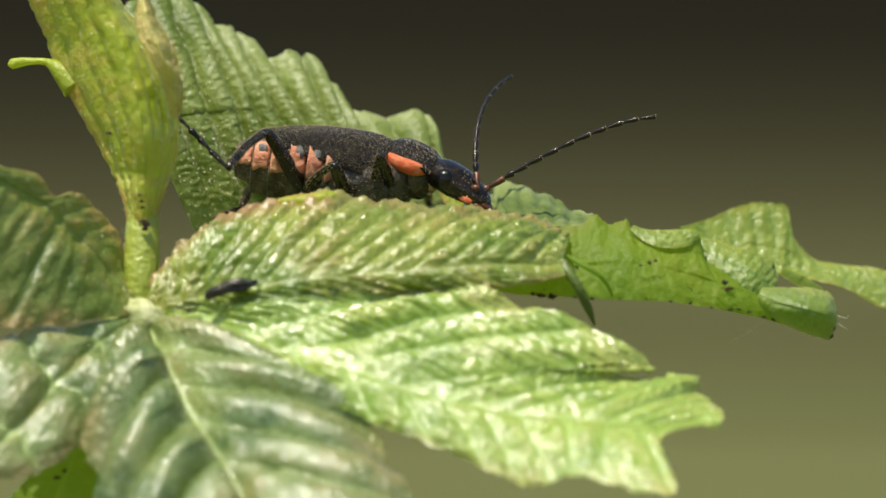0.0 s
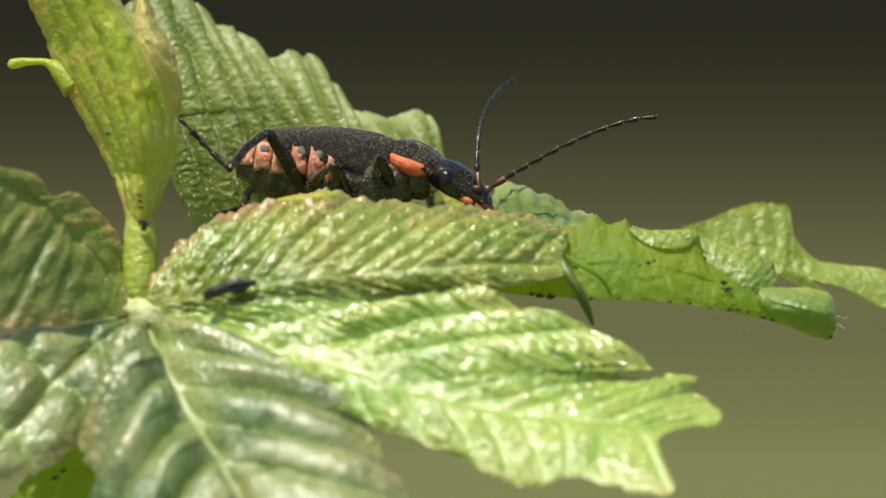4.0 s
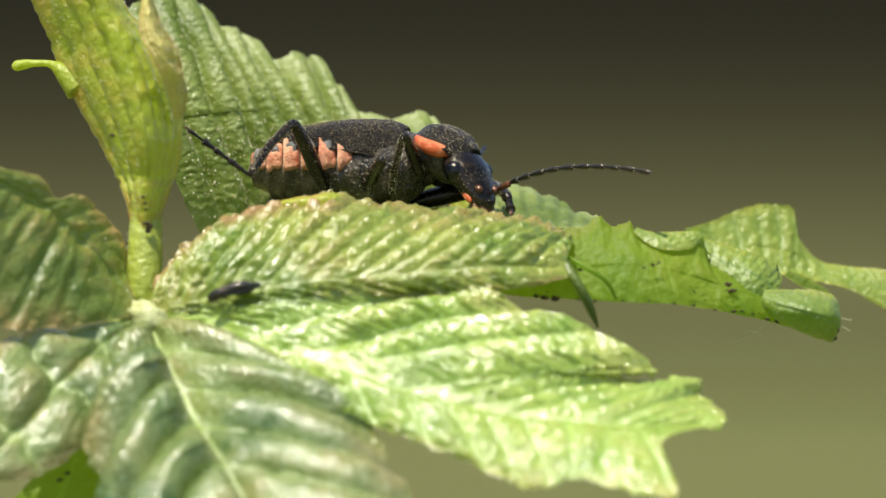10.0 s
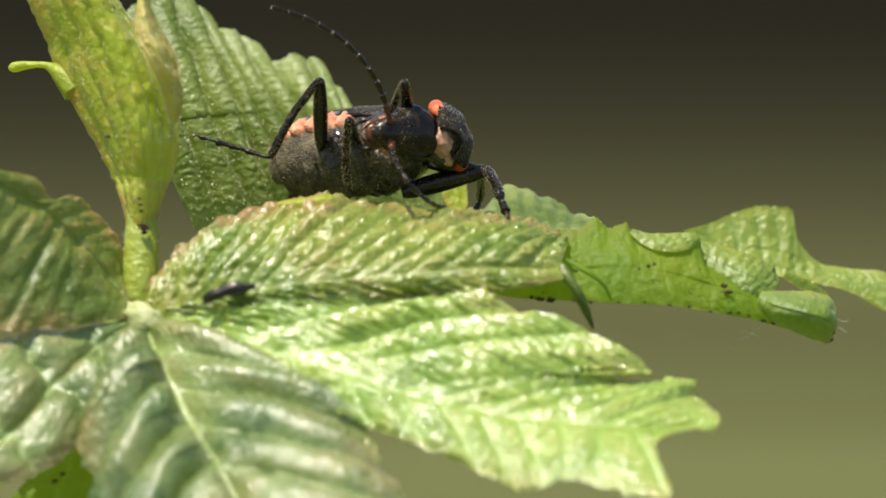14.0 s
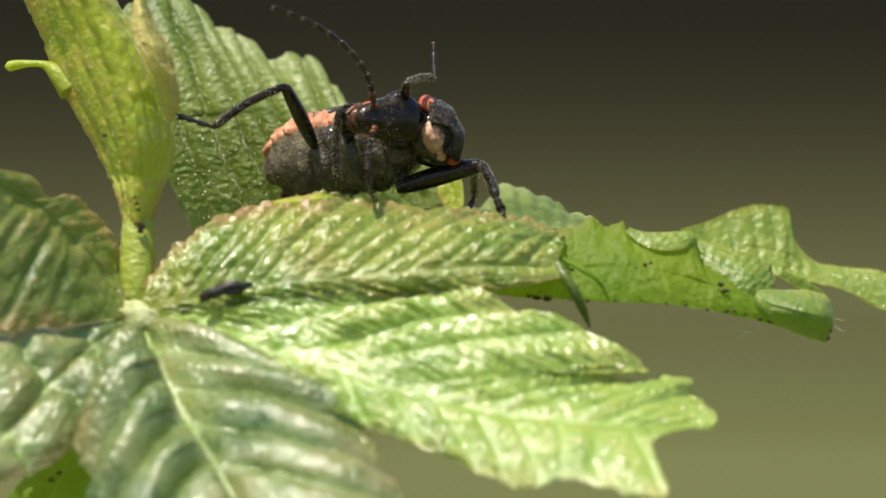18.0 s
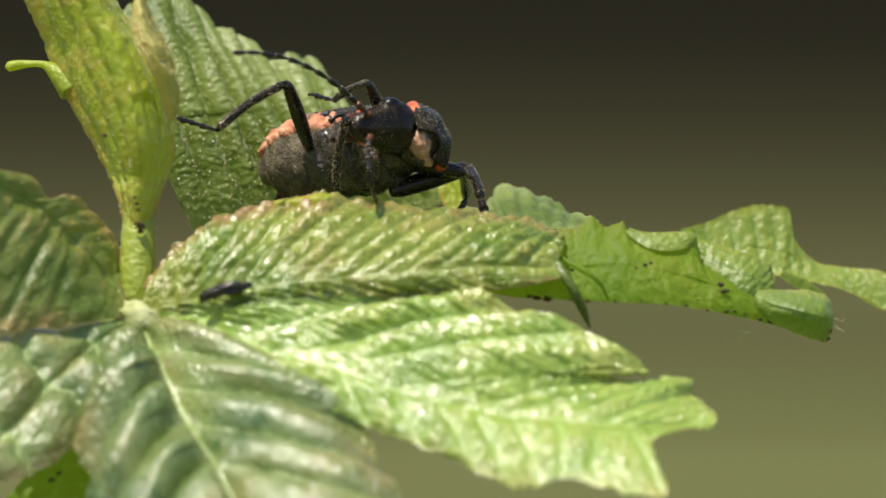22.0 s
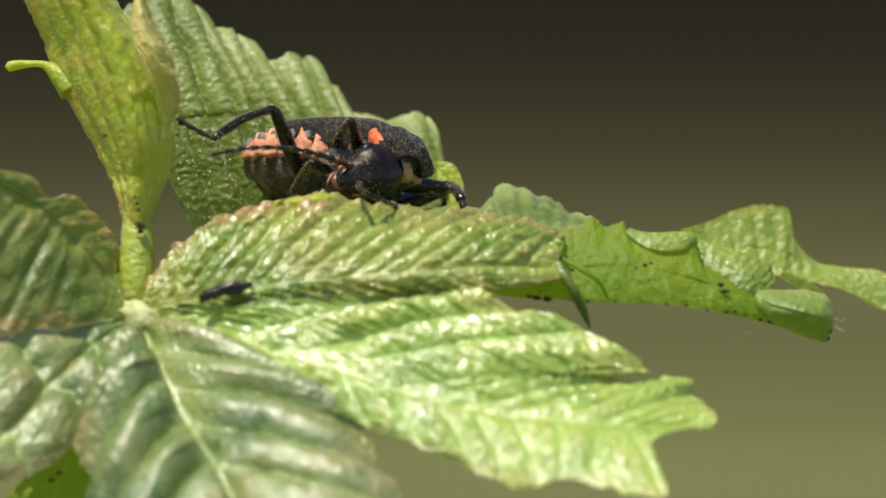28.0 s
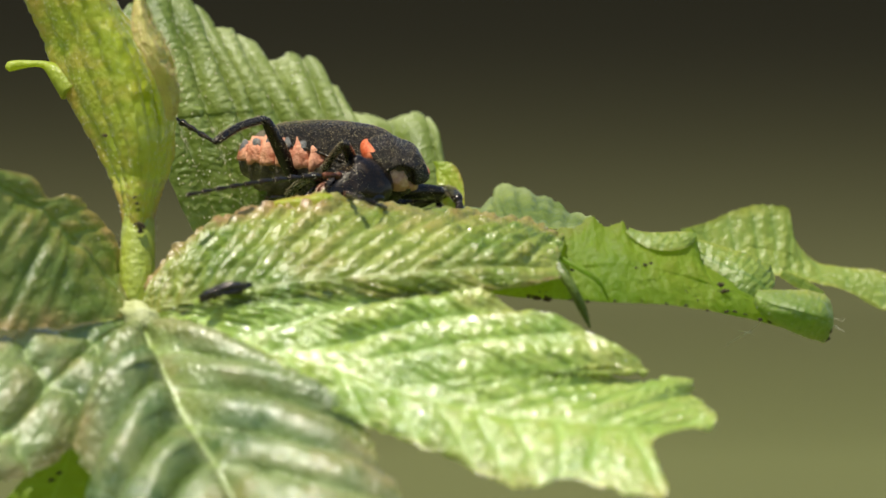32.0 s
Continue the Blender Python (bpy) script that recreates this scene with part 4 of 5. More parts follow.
def build_head():
    head = ring_loft("head", [(-0.55, 0, 0, 0.9, 0.66), (-0.1, 0, 0.0, 1.22, 0.80), (0.5, 0, 0.0, 1.36, 0.84), (1.05, 0, -0.03, 1.28, 0.80), (1.6, 0, -0.10, 1.02, 0.70), (2.2, 0, -0.2, 0.8, 0.58), (2.7, 0, -0.32, 0.56, 0.44), (3.0, 0, -0.42, 0.2, 0.2)], BLACK, beetle, "glossy black head", 32, bumpy=0.05)
    for side in (-1, 1):
        ball("eye", (0.62, side * 1.06, 0.04), (0.54, 0.40, 0.52), EYE_SKIN, head, "bulging black eye", 16, 22)
        ball("antenna_socket", (2.2, side * 0.55, 0.24), (0.24, 0.2, 0.2), BROWN, head)
        ball("cheek", (1.95, side * 0.76, -0.44), (0.44, 0.15, 0.19), ORANGE, head, "orange-brown cheek")
        ring_loft("mandible", [(2.5, side * 0.52, -0.55, 0.22, 0.2), (2.9, side * 0.5, -0.62, 0.18, 0.16), (3.25, side * 0.28, -0.66, 0.1, 0.1), (3.4, side * 0.06, -0.66, 0.03, 0.03)], BROWN, head, "", 10)
        tube("palp", [Vector((2.4, side * 0.5, -0.75)) * 0.001, Vector((2.8, side * 0.72, -1.05)) * 0.001, Vector((3.1, side * 0.62, -1.3)) * 0.001, Vector((3.35, side * 0.4, -1.45)) * 0.001], [0.11, 0.12, 0.1, 0.16], BLACK, head, "", 8, 4, local=True)
    ring_loft("upper_lip", [(2.6, 0, -0.28, 0.5, 0.18), (2.95, 0, -0.42, 0.46, 0.16), (3.15, 0, -0.5, 0.25, 0.08)], BROWN, head, "", 14)
    bristles(head, head, 160, 0.16, GOLD, 28, (1, 0, 0), lambda c, nn: c.x > 0.001)
    dusting(head, head, 150, 0.005, 0.024, POLLEN, seed=14, chosen=lambda c, nn: c.x > 0.0009)
    return head


head = build_head()

ANTENNA_STEPS = [0.95, 0.55, 0.75, 0.85, 0.9, 0.9, 0.88, 0.86, 0.84, 0.82, 0.9]


def build_antenna():
    made = []
    for k, length in enumerate(ANTENNA_STEPS):
        thick = 0.175 - 0.005 * k
        root = made[0] if made else beetle
        name = "antenna" if k == 0 else "antenna_segment"
        x = length
        ob = ring_loft(name, [(0, 0, 0, thick * 0.4, thick * 0.4), (x * 0.12, 0, 0, thick * 0.5, thick * 0.5), (x * 0.45, 0, 0, thick * 0.86, thick * 0.86), (x * 0.78, 0, 0, thick, thick), (x * 0.93, 0, 0, thick * 0.9, thick * 0.9), (x, 0, 0, thick * 0.35, thick * 0.35)],
                       BROWN if k < 1 else BLACK, root, "reddish brown at its base" if k == 0 else "", 10)
        if k:
            grains("joint_dust", [Vector((x * 0.97, thick * 0.7 * math.cos(a), thick * 0.7 * math.sin(a))) * 0.001 for a in range(0, 6)], [0.02] * 6, POLLEN, ob)
        made.append(ob)
    return made


TARSUS = (0.36, 0.22, 0.18, 0.24)


def build_leg(femur, tibia, tarsus, thick):
    """A leg: thigh (the part), shin, four foot joints and a claw under it."""
    f = ring_loft("leg", [(0, 0, 0, thick * 0.6, thick * 0.6), (femur * 0.12, 0, 0, thick * 0.9, thick * 0.95), (femur * 0.45, 0, 0.04, thick * 1.1, thick * 1.2), (femur * 0.8, 0, 0.03, thick * 0.95, thick), (femur * 0.97, 0, 0, thick * 0.75, thick * 0.8), (femur + 0.08, 0, 0, thick * 0.35, thick * 0.35)], BLACK, beetle, "black leg with fine pale hairs", 14)
    s = thick * 0.62
    bend = 0.10 * tibia * 0.5
    shin = ring_loft("shin", [(-0.05, 0, 0, s * 0.8, s * 0.8), (tibia * 0.1, 0, bend * 0.4, s, s), (tibia * 0.5, 0, bend, s * 0.95, s * 1.0), (tibia * 0.9, 0, bend * 0.35, s * 1.0, s * 1.05), (tibia, 0, 0, s * 0.6, s * 0.6)], BLACK, f, "", 12)
    dusting(shin, shin, 60, 0.006, 0.024, POLLEN, seed=int(femur * 100))
    dusting(f, f, 26, 0.006, 0.02, POLLEN, seed=int(femur * 70) + 3)
    bristles(shin, shin, 420, 0.13, GOLD, 30, (1, 0, 0))
    bristles(shin, shin, 160, 0.12, POLLEN, 32, (1, 0, 0), name="pale_bristles")
    bristles(f, f, 120, 0.13, GOLD, 31, (1, 0, 0))
    feet = []
    for k, share in enumerate(TARSUS):
        x = tarsus * share
        q = s * (0.72, 0.74, 0.9, 0.55)[k]
        feet.append((ring_loft("foot_joint", [(0, 0, 0, q * 0.5, q * 0.5), (x * 0.5, 0, 0, q * 0.8, q * 0.7), (x * 0.88, 0, -q * 0.1, q * 1.1, q), (x, 0, 0, q * 0.5, q * 0.5)], BLACK, f, "", 10), x))
    claw = ring_loft("claw", [(0, 0, 0, 0.07, 0.06), (0.12, 0, 0.03, 0.11, 0.05), (0.25, 0, -0.06, 0.10, 0.03), (0.3, 0, -0.14, 0.02, 0.01)], BROWN, f, "", 8)
    return f, shin, feet, claw


# ---- poses ----
class Track:
    """Values at times, with straight runs between."""

    def __init__(self):
        self.rows = []

    def key(self, t, *values):
        self.rows.append((t, values))
        return self

    def value(self, t):
        rows = self.rows
        if t <= rows[0][0]:
            return rows[0][1]
        for (a, p), (b, q) in zip(rows, rows[1:]):
            if t <= b:
                f = (t - a) / (b - a)
                return tuple(x + (y - x) * f for x, y in zip(p, q))
        return rows[-1][1]


TIMES = [0, 3.5, 5.5, 7, 7.5, 8, 8.5, 9, 9.5, 10, 10.5, 11, 11.25, 11.5, 11.75, 12, 12.25, 12.5, 12.75, 13, 13.5, 14, 14.25, 14.5, 16, 16.5, 17, 17.5, 18, 18.5, 19, 20, 21, 22, 23, 23.6, 24, 24.3, 24.6, 25, 25.5, 26.5, 27.5, 28, 28.5, 29, 30, 31, 32]


def heading(way, up):
    """A turn with x along way and z towards up."""
    x = Vector(way).normalized()
    y = Vector(up).cross(x).normalized()
    z = x.cross(y)
    m = Matrix((x, y, z)).transposed()
    return m.to_4x4()


# body: plan place, then heading, nose-up and roll in degrees
body = Track()
body.key(0, 640, 311, 4.2, -6, -6, 0).key(8, 647, 310, 4.2, -6, -5, 0).key(9, 653, 296, 4.2, -8, 1, -4).key(10, 660, 287, 4.2, -10, 4, -8)
body.key(11, 668, 284, 4.2, -10, 4, -14).key(11.5, 668, 280, 4.2, -14, 5, -20).key(12, 660, 270, 4.2, -22, 6, -34).key(12.5, 662, 263, 4.2, -28, 7, -46).key(13, 668, 258, 4.2, -30, 8, -54)
body.key(14, 676, 260, 4.2, -30, 9, -55).key(14.5, 674, 258, 4.2, -30, 10, -56).key(18, 671, 256, 4.2, -30, 11, -56).key(20, 666, 258, 4.2, -30, 10, -56).key(22, 662, 261, 4.2, -30, 10, -55)
body.key(23.5, 657, 266, 4.2, -30, 10, -54).key(25.5, 648, 272, 4.2, -30, 8, -52).key(27.5, 644, 283, 4.2, -28, 2, -24).key(28.5, 640, 285, 4.2, -26, 0, -14).key(30, 636, 291, 4.2, -26, -3, -8).key(32, 636, 293, 4.2, -26, -3, -6)

# neck shield: plan place of its middle, the way it faces and the way its back faces (right, up, away)
shield = Track()
shield.key(0, 734, 278, 4.0, 0.91, -0.36, -0.12, 0.33, 0.92, -0.15).key(8, 741, 279, 4.0, 0.91, -0.36, -0.14, 0.33, 0.92, -0.15).key(9, 756, 256, 3.8, 0.90, -0.30, -0.30, 0.25, 0.92, -0.2).key(10, 786, 248, 3.4, 0.83, -0.34, -0.45, 0.30, 0.92, -0.15)
shield.key(11, 798, 250, 3.0, 0.55, -0.36, -0.74, 0.5, 0.8, -0.1).key(11.5, 796, 254, 2.8, 0.40, -0.34, -0.84, 0.62, 0.72, 0.0).key(12, 784, 256, 2.6, 0.25, -0.28, -0.92, 0.74, 0.62, 0.05).key(12.5, 792, 246, 2.5, 0.15, -0.22, -0.96, 0.84, 0.5, 0.1).key(13, 800, 236, 2.4, 0.10, -0.20, -0.97, 0.9, 0.42, 0.12)
shield.key(14, 804, 232, 2.4, 0.1, -0.20, -0.97, 0.9, 0.42, 0.12).key(18, 795, 224, 2.4, 0.1, -0.2, -0.97, 0.88, 0.46, 0.12).key(20, 778, 226, 2.4, 0.1, -0.2, -0.97, 0.88, 0.46, 0.12).key(23.5, 766, 240, 2.4, 0.1, -0.2, -0.97, 0.86, 0.48, 0.1)
shield.key(25.5, 763, 250, 2.4, 0.08, -0.26, -0.95, 0.80, 0.56, 0.0).key(27.5, 724, 258, 2.4, 0.25, -0.38, -0.88, 0.56, 0.78, -0.1).key(28.5, 718, 260, 2.4, 0.22, -0.40, -0.84, 0.46, 0.84, -0.12).key(30, 708, 268, 2.4, 0.26, -0.42, -0.86, 0.40, 0.88, -0.12).key(32, 708, 272, 2.4, 0.26, -0.42, -0.86, 0.40, 0.88, -0.12)

# head: plan place of the neck, the way it faces (right, up, away), lean
face = Track()
face.key(0, 782, 314, 3.6, 0.80, -0.42, -0.44, 0, 0, 1).key(8, 788, 314, 3.5, 0.79, -0.43, -0.46, 0, 0, 1).key(9, 792, 296, 3.0, 0.76, -0.52, -0.32, 0.2, -0.2, 1).key(10, 806, 292, 2.6, 0.50, -0.66, -0.54, 0.4, -0.35, 1)
face.key(11, 798, 296, 2.2, 0.02, -0.55, -0.82, 0.5, -0.6, 0.6).key(11.5, 788, 298, 1.8, -0.36, -0.42, -0.80, 0.55, -0.8, 0.35).key(12, 762, 286, 1.4, -0.64, -0.26, -0.68, 0.55, -0.83, 0.2).key(13, 741, 230, 1.2, -0.76, -0.04, -0.62, 0.55, -0.83, 0.1)
face.key(14, 744, 236, 1.2, -0.80, 0.02, -0.60, 0.55, -0.83, 0.1).key(18, 722, 214, 1.2, -0.80, 0.04, -0.58, 0.55, -0.83, 0.1).key(20, 713, 216, 1.2, -0.78, 0.02, -0.60, 0.55, -0.83, 0.1).key(23.5, 708, 230, 1.2, -0.76, -0.04, -0.60, 0.55, -0.83, 0.1)
face.key(25, 726, 234, 1.2, -0.74, -0.08, -0.60, 0.55, -0.83, 0.1).key(25.5, 722, 244, 1.2, -0.74, -0.12, -0.60, 0.55, -0.83, 0.15).key(27.5, 686, 290, 1.2, -0.70, -0.26, -0.60, 0.5, -0.75, 0.4).key(30, 666, 314, 1.2, -0.76, -0.16, -0.60, 0.45, -0.75, 0.5).key(32, 664, 320, 1.2, -0.76, -0.16, -0.60, 0.45, -0.75, 0.5)

# antennae: plan places of the middle and the tip with depths
feeler_a, feeler_b = Track(), Track()
feeler_a.key(0, 1010, 256, 2, 1160, 208, 0).key(8, 1014, 252, 2, 1164, 208, 0).key(9, 1010, 290, 0, 1152, 280, -2).key(10, 1000, 298, -1, 1135, 308, -3).key(10.5, 960, 310, -2, 1060, 300, -4).key(11, 940, 358, -2.5, 1008, 402, -3)
feeler_a.key(11.5, 870, 372, -2.6, 935, 395, -3).key(12, 790, 375, -2.8, 800, 376, -3).key(13, 724, 322, -2.4, 782, 366, -3).key(14, 716, 320, -2.4, 780, 366, -3).key(14.5, 664, 300, -2.4, 680, 352, -3).key(18, 650, 300, -2.4, 668, 358, -3)
feeler_a.key(20, 660, 300, -2.4, 666, 362, -3).key(23.5, 648, 305, -2.4, 672, 366, -3).key(25.5, 680, 310, -2.4, 714, 362, -3).key(27.5, 650, 340, -2.4, 710, 366, -3).key(32, 640, 352, -2.4, 690, 372, -3)
feeler_b.key(0, 848, 210, 5, 906, 140, 6).key(8, 856, 214, 5, 912, 150, 6).key(9, 842, 250, 6, 858, 215, 9).key(10, 830, 300, 5, 850, 262, 9).key(11, 760, 330, 1, 700, 320, 4).key(11.5, 660, 290, -1, 560, 260, 0).key(12, 580, 215, -1, 440, 164, -1)
feeler_b.key(12.5, 595, 165, -1, 515, 108, -1).key(13, 548, 110, -1, 392, 72, -1).key(13.5, 536, 100, -1, 392, 70, -1).key(14, 607, 77, -1, 474, 14, -1).key(14.5, 602, 90, -1, 465, 32, -1).key(16.5, 650, 138, -1, 598, 122, -1)
feeler_b.key(17, 623, 75, -1, 524, 6, -1).key(17.5, 607, 67, -1, 480, 8, -1).key(18, 602, 75, -1, 480, 14, -1).key(18.5, 596, 67, -1, 478, 22, -1).key(19, 575, 69, -1, 448, 30, -1).key(20, 560, 92, -1, 430, 56, -1).key(21, 544, 106, -1, 426, 80, -1)
feeler_b.key(22, 536, 115, -1, 415, 96, -1).key(23, 525, 125, -1, 403, 110, -1).key(23.6, 507, 144, -1, 390, 128, -1).key(24, 578, 125, -1, 530, 96, -1).key(24.3, 544, 96, -1, 413, 77, -1).key(24.6, 528, 115, -1, 411, 100, -1).key(25, 536, 131, -1, 419, 117, -1)
feeler_b.key(25.5, 530, 154, -1, 417, 148, -1).key(27.5, 486, 238, -1.4, 376, 252, -1).key(28, 490, 262, -1.6, 374, 277, -1.4).key(29, 486, 268, -1.6, 376, 280, -1.4).key(30, 486, 296, -1.8, 360, 310, -1.6).key(31, 467, 335, -2, 360, 356, -2).key(32, 461, 323, -2, 334, 346, -2)

# legs: plan places of knee, ankle and toe
hind_right, middle_right, front_right, hind_left, middle_left, front_left = (Track() for _ in range(6))
hind_right.key(0, 468, 238, 398, 302, 310, 212).key(8, 474, 238, 404, 308, 316, 216).key(9, 492, 226, 410, 312, 318, 214).key(10, 508, 218, 430, 312, 320, 230).key(11, 524, 206, 432, 305, 318, 228).key(11.5, 530, 194, 438, 298, 318, 228).key(12, 540, 170, 438, 292, 318, 230)
hind_right.key(12.5, 548, 148, 448, 284, 318, 230).key(13, 548, 141, 455, 278, 320, 230).key(14, 560, 140, 470, 282, 346, 240).key(14.5, 506, 164, 370, 224, 304, 194).key(18, 505, 154, 378, 226, 302, 200).key(20, 510, 145, 382, 230, 302, 205).key(23.5, 506, 150, 385, 232, 302, 205)
hind_right.key(25.5, 505, 160, 388, 238, 304, 206).key(27.5, 488, 190, 374, 244, 302, 206).key(28.5, 482, 195, 380, 248, 302, 204).key(30, 470, 212, 382, 250, 302, 204).key(32, 470, 212, 382, 252, 302, 204)
middle_right.key(0, 586, 299, 532, 346, 512, 372).key(7.5, 590, 300, 536, 348, 516, 372).key(8, 600, 290, 560, 345, 540, 372).key(9, 626, 250, 606, 340, 592, 372).key(10, 660, 290, 640, 350, 620, 372).key(11, 668, 262, 640, 345, 626, 372).key(11.5, 650, 250, 640, 350, 630, 372).key(12, 616, 246, 618, 350, 614, 372)
middle_right.key(13, 608, 224, 614, 330, 612, 370).key(14, 614, 220, 612, 335, 608, 370).key(14.5, 628, 216, 605, 335, 596, 368).key(18, 604, 206, 600, 330, 596, 366).key(22, 612, 220, 596, 335, 590, 366).key(25.5, 596, 245, 590, 335, 586, 366).key(27.5, 560, 290, 520, 340, 500, 366).key(32, 560, 318, 512, 345, 480, 350)
front_right.key(0, 668, 280, 650, 352, 646, 372).key(8, 670, 284, 655, 352, 650, 374).key(9, 668, 272, 650, 350, 646, 372).key(10, 704, 240, 682, 345, 680, 372).key(11, 700, 250, 690, 350, 690, 372).key(12, 682, 180, 640, 245, 630, 330).key(12.5, 700, 145, 645, 200, 572, 182)
front_right.key(13, 732, 144, 682, 146, 634, 58).key(13.5, 720, 146, 670, 170, 640, 150).key(14, 710, 144, 690, 190, 668, 240).key(14.5, 706, 140, 698, 190, 672, 250).key(16.5, 690, 148, 650, 150, 600, 118).key(17, 690, 150, 660, 170, 640, 215).key(18, 720, 152, 764, 140, 768, 80).key(19, 690, 146, 600, 165, 525, 120)
front_right.key(20, 655, 143, 600, 168, 560, 142).key(22, 652, 148, 590, 178, 555, 168).key(23.5, 648, 158, 590, 182, 552, 150).key(25.5, 654, 168, 610, 205, 590, 240).key(27.5, 620, 206, 590, 255, 560, 285).key(28.5, 622, 220, 590, 265, 570, 290).key(30, 610, 250, 570, 290, 545, 320).key(32, 612, 258, 575, 300, 548, 325)
hind_left.key(0, 450, 330, 430, 364, 384, 386).key(8, 450, 330, 430, 366, 388, 376).key(11, 500, 345, 480, 390, 450, 402).key(13, 520, 345, 500, 392, 470, 402).key(32, 480, 345, 470, 392, 440, 402)
middle_left.key(0, 620, 320, 640, 366, 660, 380).key(8, 620, 318, 640, 366, 660, 380).key(10, 860, 330, 884, 350, 892, 372).key(11, 870, 322, 884, 350, 892, 372).key(11.5, 846, 320, 876, 345, 890, 372).key(12, 846, 322, 868, 350, 880, 372).key(13, 842, 312, 866, 345, 882, 374).key(14, 856, 300, 878, 345, 890, 374)
middle_left.key(18, 854, 292, 876, 345, 888, 372).key(20, 838, 296, 858, 345, 864, 372).key(23.5, 822, 300, 842, 345, 852, 372).key(25.5, 818, 308, 838, 345, 848, 372).key(27.5, 798, 328, 815, 350, 826, 374).key(30, 790, 338, 808, 352, 814, 374).key(32, 790, 338, 808, 352, 814, 374)
front_left.key(0, 752, 316, 758, 362, 776, 378).key(8, 756, 316, 762, 362, 778, 378).key(9, 772, 318, 776, 362, 790, 378).key(10, 820, 328, 828, 362, 840, 378).key(12, 852, 318, 842, 360, 838, 376).key(14, 854, 306, 844, 350, 834, 374).key(18, 846, 302, 840, 345, 828, 374).key(20, 832, 304, 828, 345, 816, 374).key(25.5, 820, 312, 818, 345, 812, 374).key(27.5, 790, 332, 788, 352, 786, 374).key(32, 782, 340, 776, 352, 780, 374)


def reach(start, u, v, length, way, bound=1.0):
    """The point at that length from start which shows at plan place u, v; way: +1 if it leans away, -1 if towards the viewer."""
    w = start.y * 1000
    for _ in range(4):
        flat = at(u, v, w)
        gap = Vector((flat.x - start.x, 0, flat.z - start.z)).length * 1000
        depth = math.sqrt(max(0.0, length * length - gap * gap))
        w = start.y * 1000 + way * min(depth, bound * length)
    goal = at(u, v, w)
    return start + (goal - start).normalized() * length * 0.001


def bend(p, a, b):
    """The ways of an antenna's joints from p by way of a towards b; also where its middle and its tip come to lie."""
    c, total = a * 2 - (p + b) / 2, sum(ANTENNA_STEPS)
    ways, q, gone, middle = [], p.copy(), 0.0, None
    for length in ANTENNA_STEPS:
        f = (gone + length / 2) / total
        way = ((c - p) * (1 - f) + (b - c) * f).normalized()
        ways.append(way)
        gone += length
        q = q + way * length * 0.001
        if middle is None and gone >= total * 0.5:
            middle = q.copy()
    return ways, middle, q


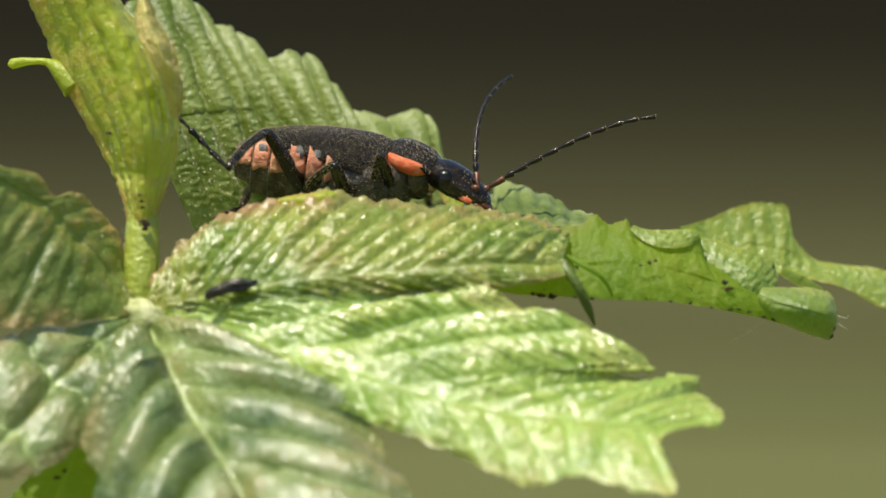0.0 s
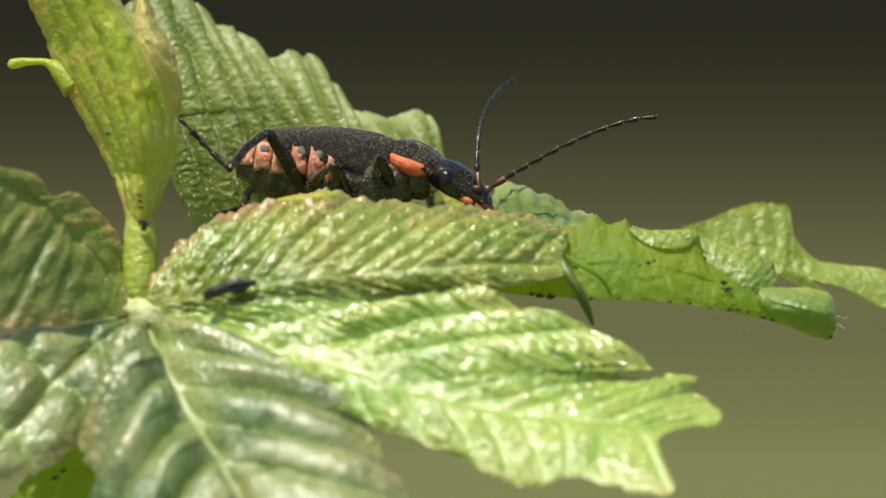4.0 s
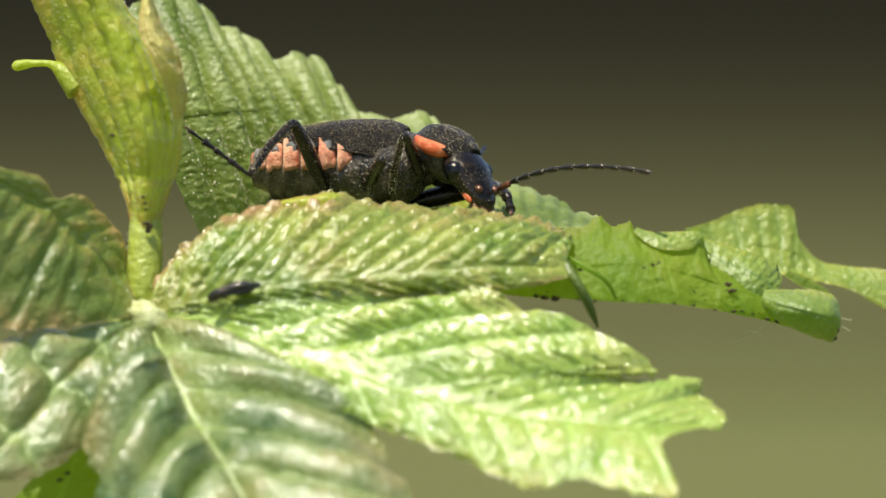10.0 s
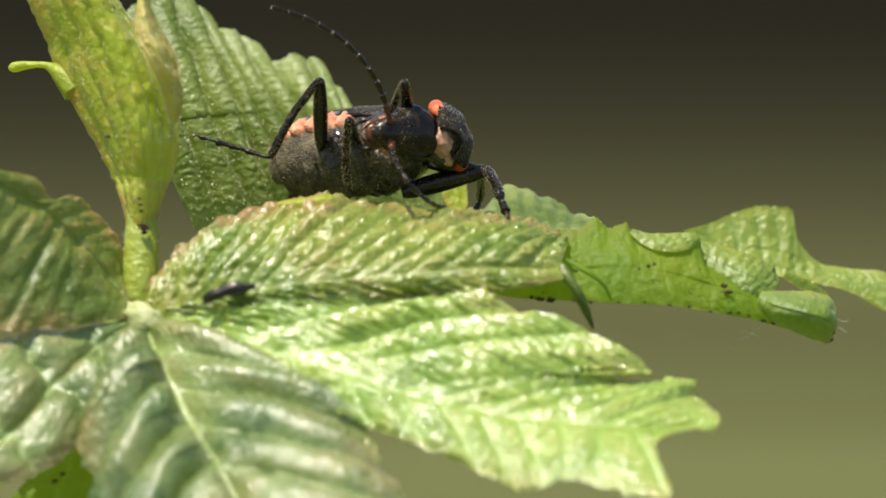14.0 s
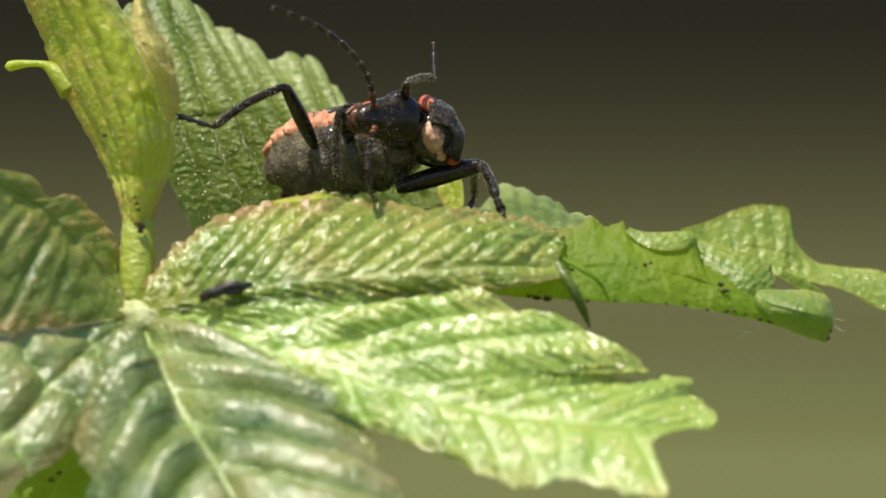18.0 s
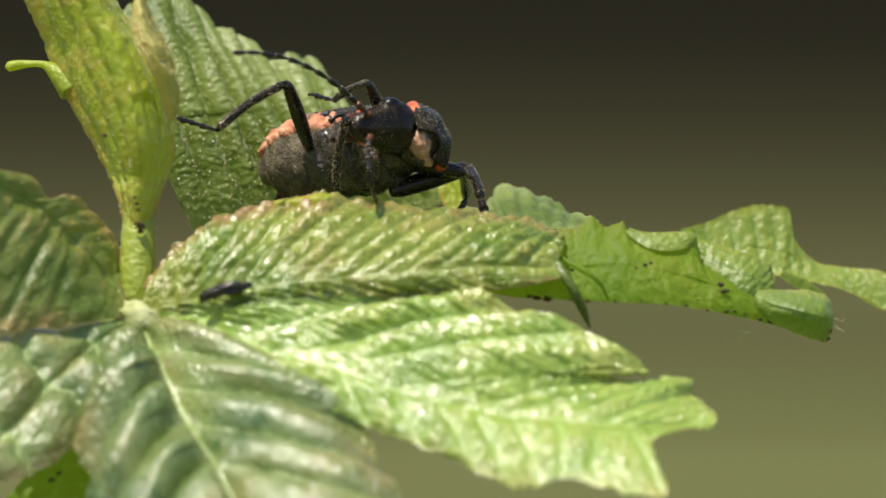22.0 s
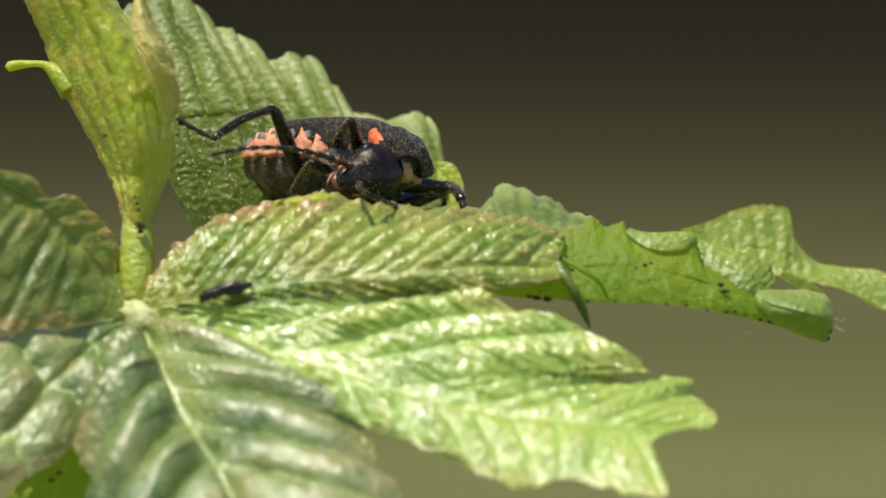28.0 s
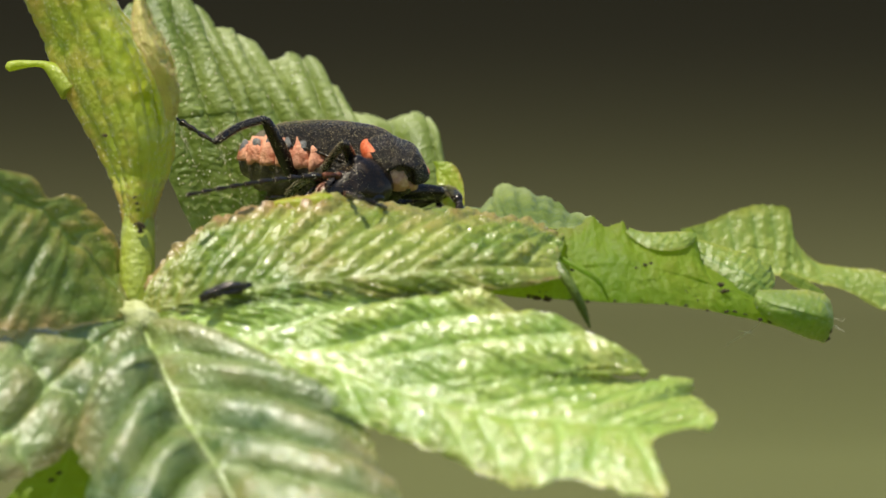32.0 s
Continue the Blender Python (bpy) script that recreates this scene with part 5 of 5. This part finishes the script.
def motions():
    legs = [
        (hind_right, build_leg(4.1, 4.6, 3.9, 0.34), (-2.5, -1.45, -1.5), (-1, -1, 1)),
        (middle_right, build_leg(3.3, 3.5, 2.2, 0.31), (-0.4, -1.5, -1.6), (-1, 1, 1)),
        (front_right, build_leg(3.1, 3.1, 2.6, 0.28), (-0.3, -1.25, -2.1), (-1, 1, 1)),
        (hind_left, build_leg(4.1, 4.6, 3.9, 0.34), (-2.5, 0.95, -1.6), (1, -1, -1)),
        (middle_left, build_leg(4.4, 3.3, 2.6, 0.43), (1.0, 1.6, -2.0), (1, -1, -1)),
        (front_left, build_leg(3.1, 3.1, 2.6, 0.35), (-0.4, 0.7, -2.2), (1, 1, -1)),
    ]
    feelers = [(feeler_a, build_antenna(), 0.55), (feeler_b, build_antenna(), -0.55)]
    roots, rows = [], {}

    def add(ob, t, m):
        rows.setdefault(ob.name, (ob, []))[1].append((t, m))

    for t in TIMES:
        u, v, w, yaw, nose, roll = body.value(t)
        root = Matrix.Translation(at(u, v, w)) @ pose(0, 0, 0, 0, 0, yaw) @ pose(0, 0, 0, 0, -nose) @ pose(0, 0, 0, roll)
        back = root.inverted()
        add(beetle, t, root)
        u, v, w, fx, fz, fy, ax, ay, az = face.value(t)
        skull = Matrix.Translation(at(u, v, w)) @ heading((fx, fy, fz), (ax, ay, az))
        add(head, t, back @ skull)
        u, v, w, fx, fz, fy, dx, dz, dy = shield.value(t)
        plate = Matrix.Translation(at(u, v, w)) @ heading((fx, fy, fz), (dx, dy, dz))
        add(pronotum, t, back @ plate)
        for track, made, side in feelers:
            mu, mv, mw, tu, tv, tw = track.value(t)
            p = skull @ (Vector((2.3, side, 0.34)) * 0.001)
            lean = 1 if tw * 0.001 > p.y else -1
            b = reach(p, tu, tv, 8.6, lean)
            deep = (p.y + b.y) / 2
            if track is feeler_a and t > 11.6:
                # curled towards the viewer, its tip back on the leaf's edge
                b, deep = at(tu, tv, -2.4), min(p.y, -0.0024) - 0.0028
            flat, tip = at(mu, mv, deep * 1000), b.copy()
            a = Vector((flat.x, deep, flat.z))
            ways, middle, end = bend(p, a, b)
            for _ in range(4):
                a = a + Vector((flat.x - middle.x, 0, flat.z - middle.z)) * 0.8
                b = b + Vector((tip.x - end.x, 0, tip.z - end.z)) * 0.8
                ways, middle, end = bend(p, a, b)
            first = None
            for ob, length, way in zip(made, ANTENNA_STEPS, ways):
                m = Matrix.Translation(p) @ heading(way, (0.1, -0.9, 0.3))
                add(ob, t, back @ m if first is None else first.inverted() @ m)
                first = m if first is None else first
                p = p + way * length * 0.001
        for track, (thigh, shin, feet, claw), hip, ways in legs:
            ku, kv, au, av, tu, tv = track.value(t)
            sizes = {id(hind_right): (4.1, 4.6, 3.9), id(hind_left): (4.1, 4.6, 3.9), id(middle_right): (3.3, 3.5, 2.2), id(middle_left): (4.4, 3.3, 2.6)}.get(id(track), (3.1, 3.1, 2.6))
            p = (plate if track in (front_right, front_left) else root) @ (Vector(hip) * 0.001)
            knee = reach(p, ku, kv, sizes[0], ways[0], 0.75)
            ankle = reach(knee, au, av, sizes[1], ways[1], 0.8)
            toe = reach(ankle, tu, tv, sizes[2], ways[2], 0.8)
            m = Matrix.Translation(p) @ heading(knee - p, (0, 0.3, 1))
            add(thigh, t, back @ m)
            inner = m.inverted()
            side = (0, 0.2, 1) if abs((ankle - knee).normalized().z) < 0.9 else (-1, 0, 0.3)
            add(shin, t, inner @ Matrix.Translation(knee) @ heading(ankle - knee, side))
            q, way = ankle.copy(), (toe - ankle).normalized()
            for ob, length in feet:
                n = Matrix.Translation(q) @ heading(way, (0.05, -0.25, 1))
                add(ob, t, inner @ n)
                q = q + way * length * 0.001
            add(claw, t, inner @ Matrix.Translation(q) @ heading(way, (0.05, -0.25, 1)))
    for ob, keys in rows.values():
        walk(ob, keys)


motions()
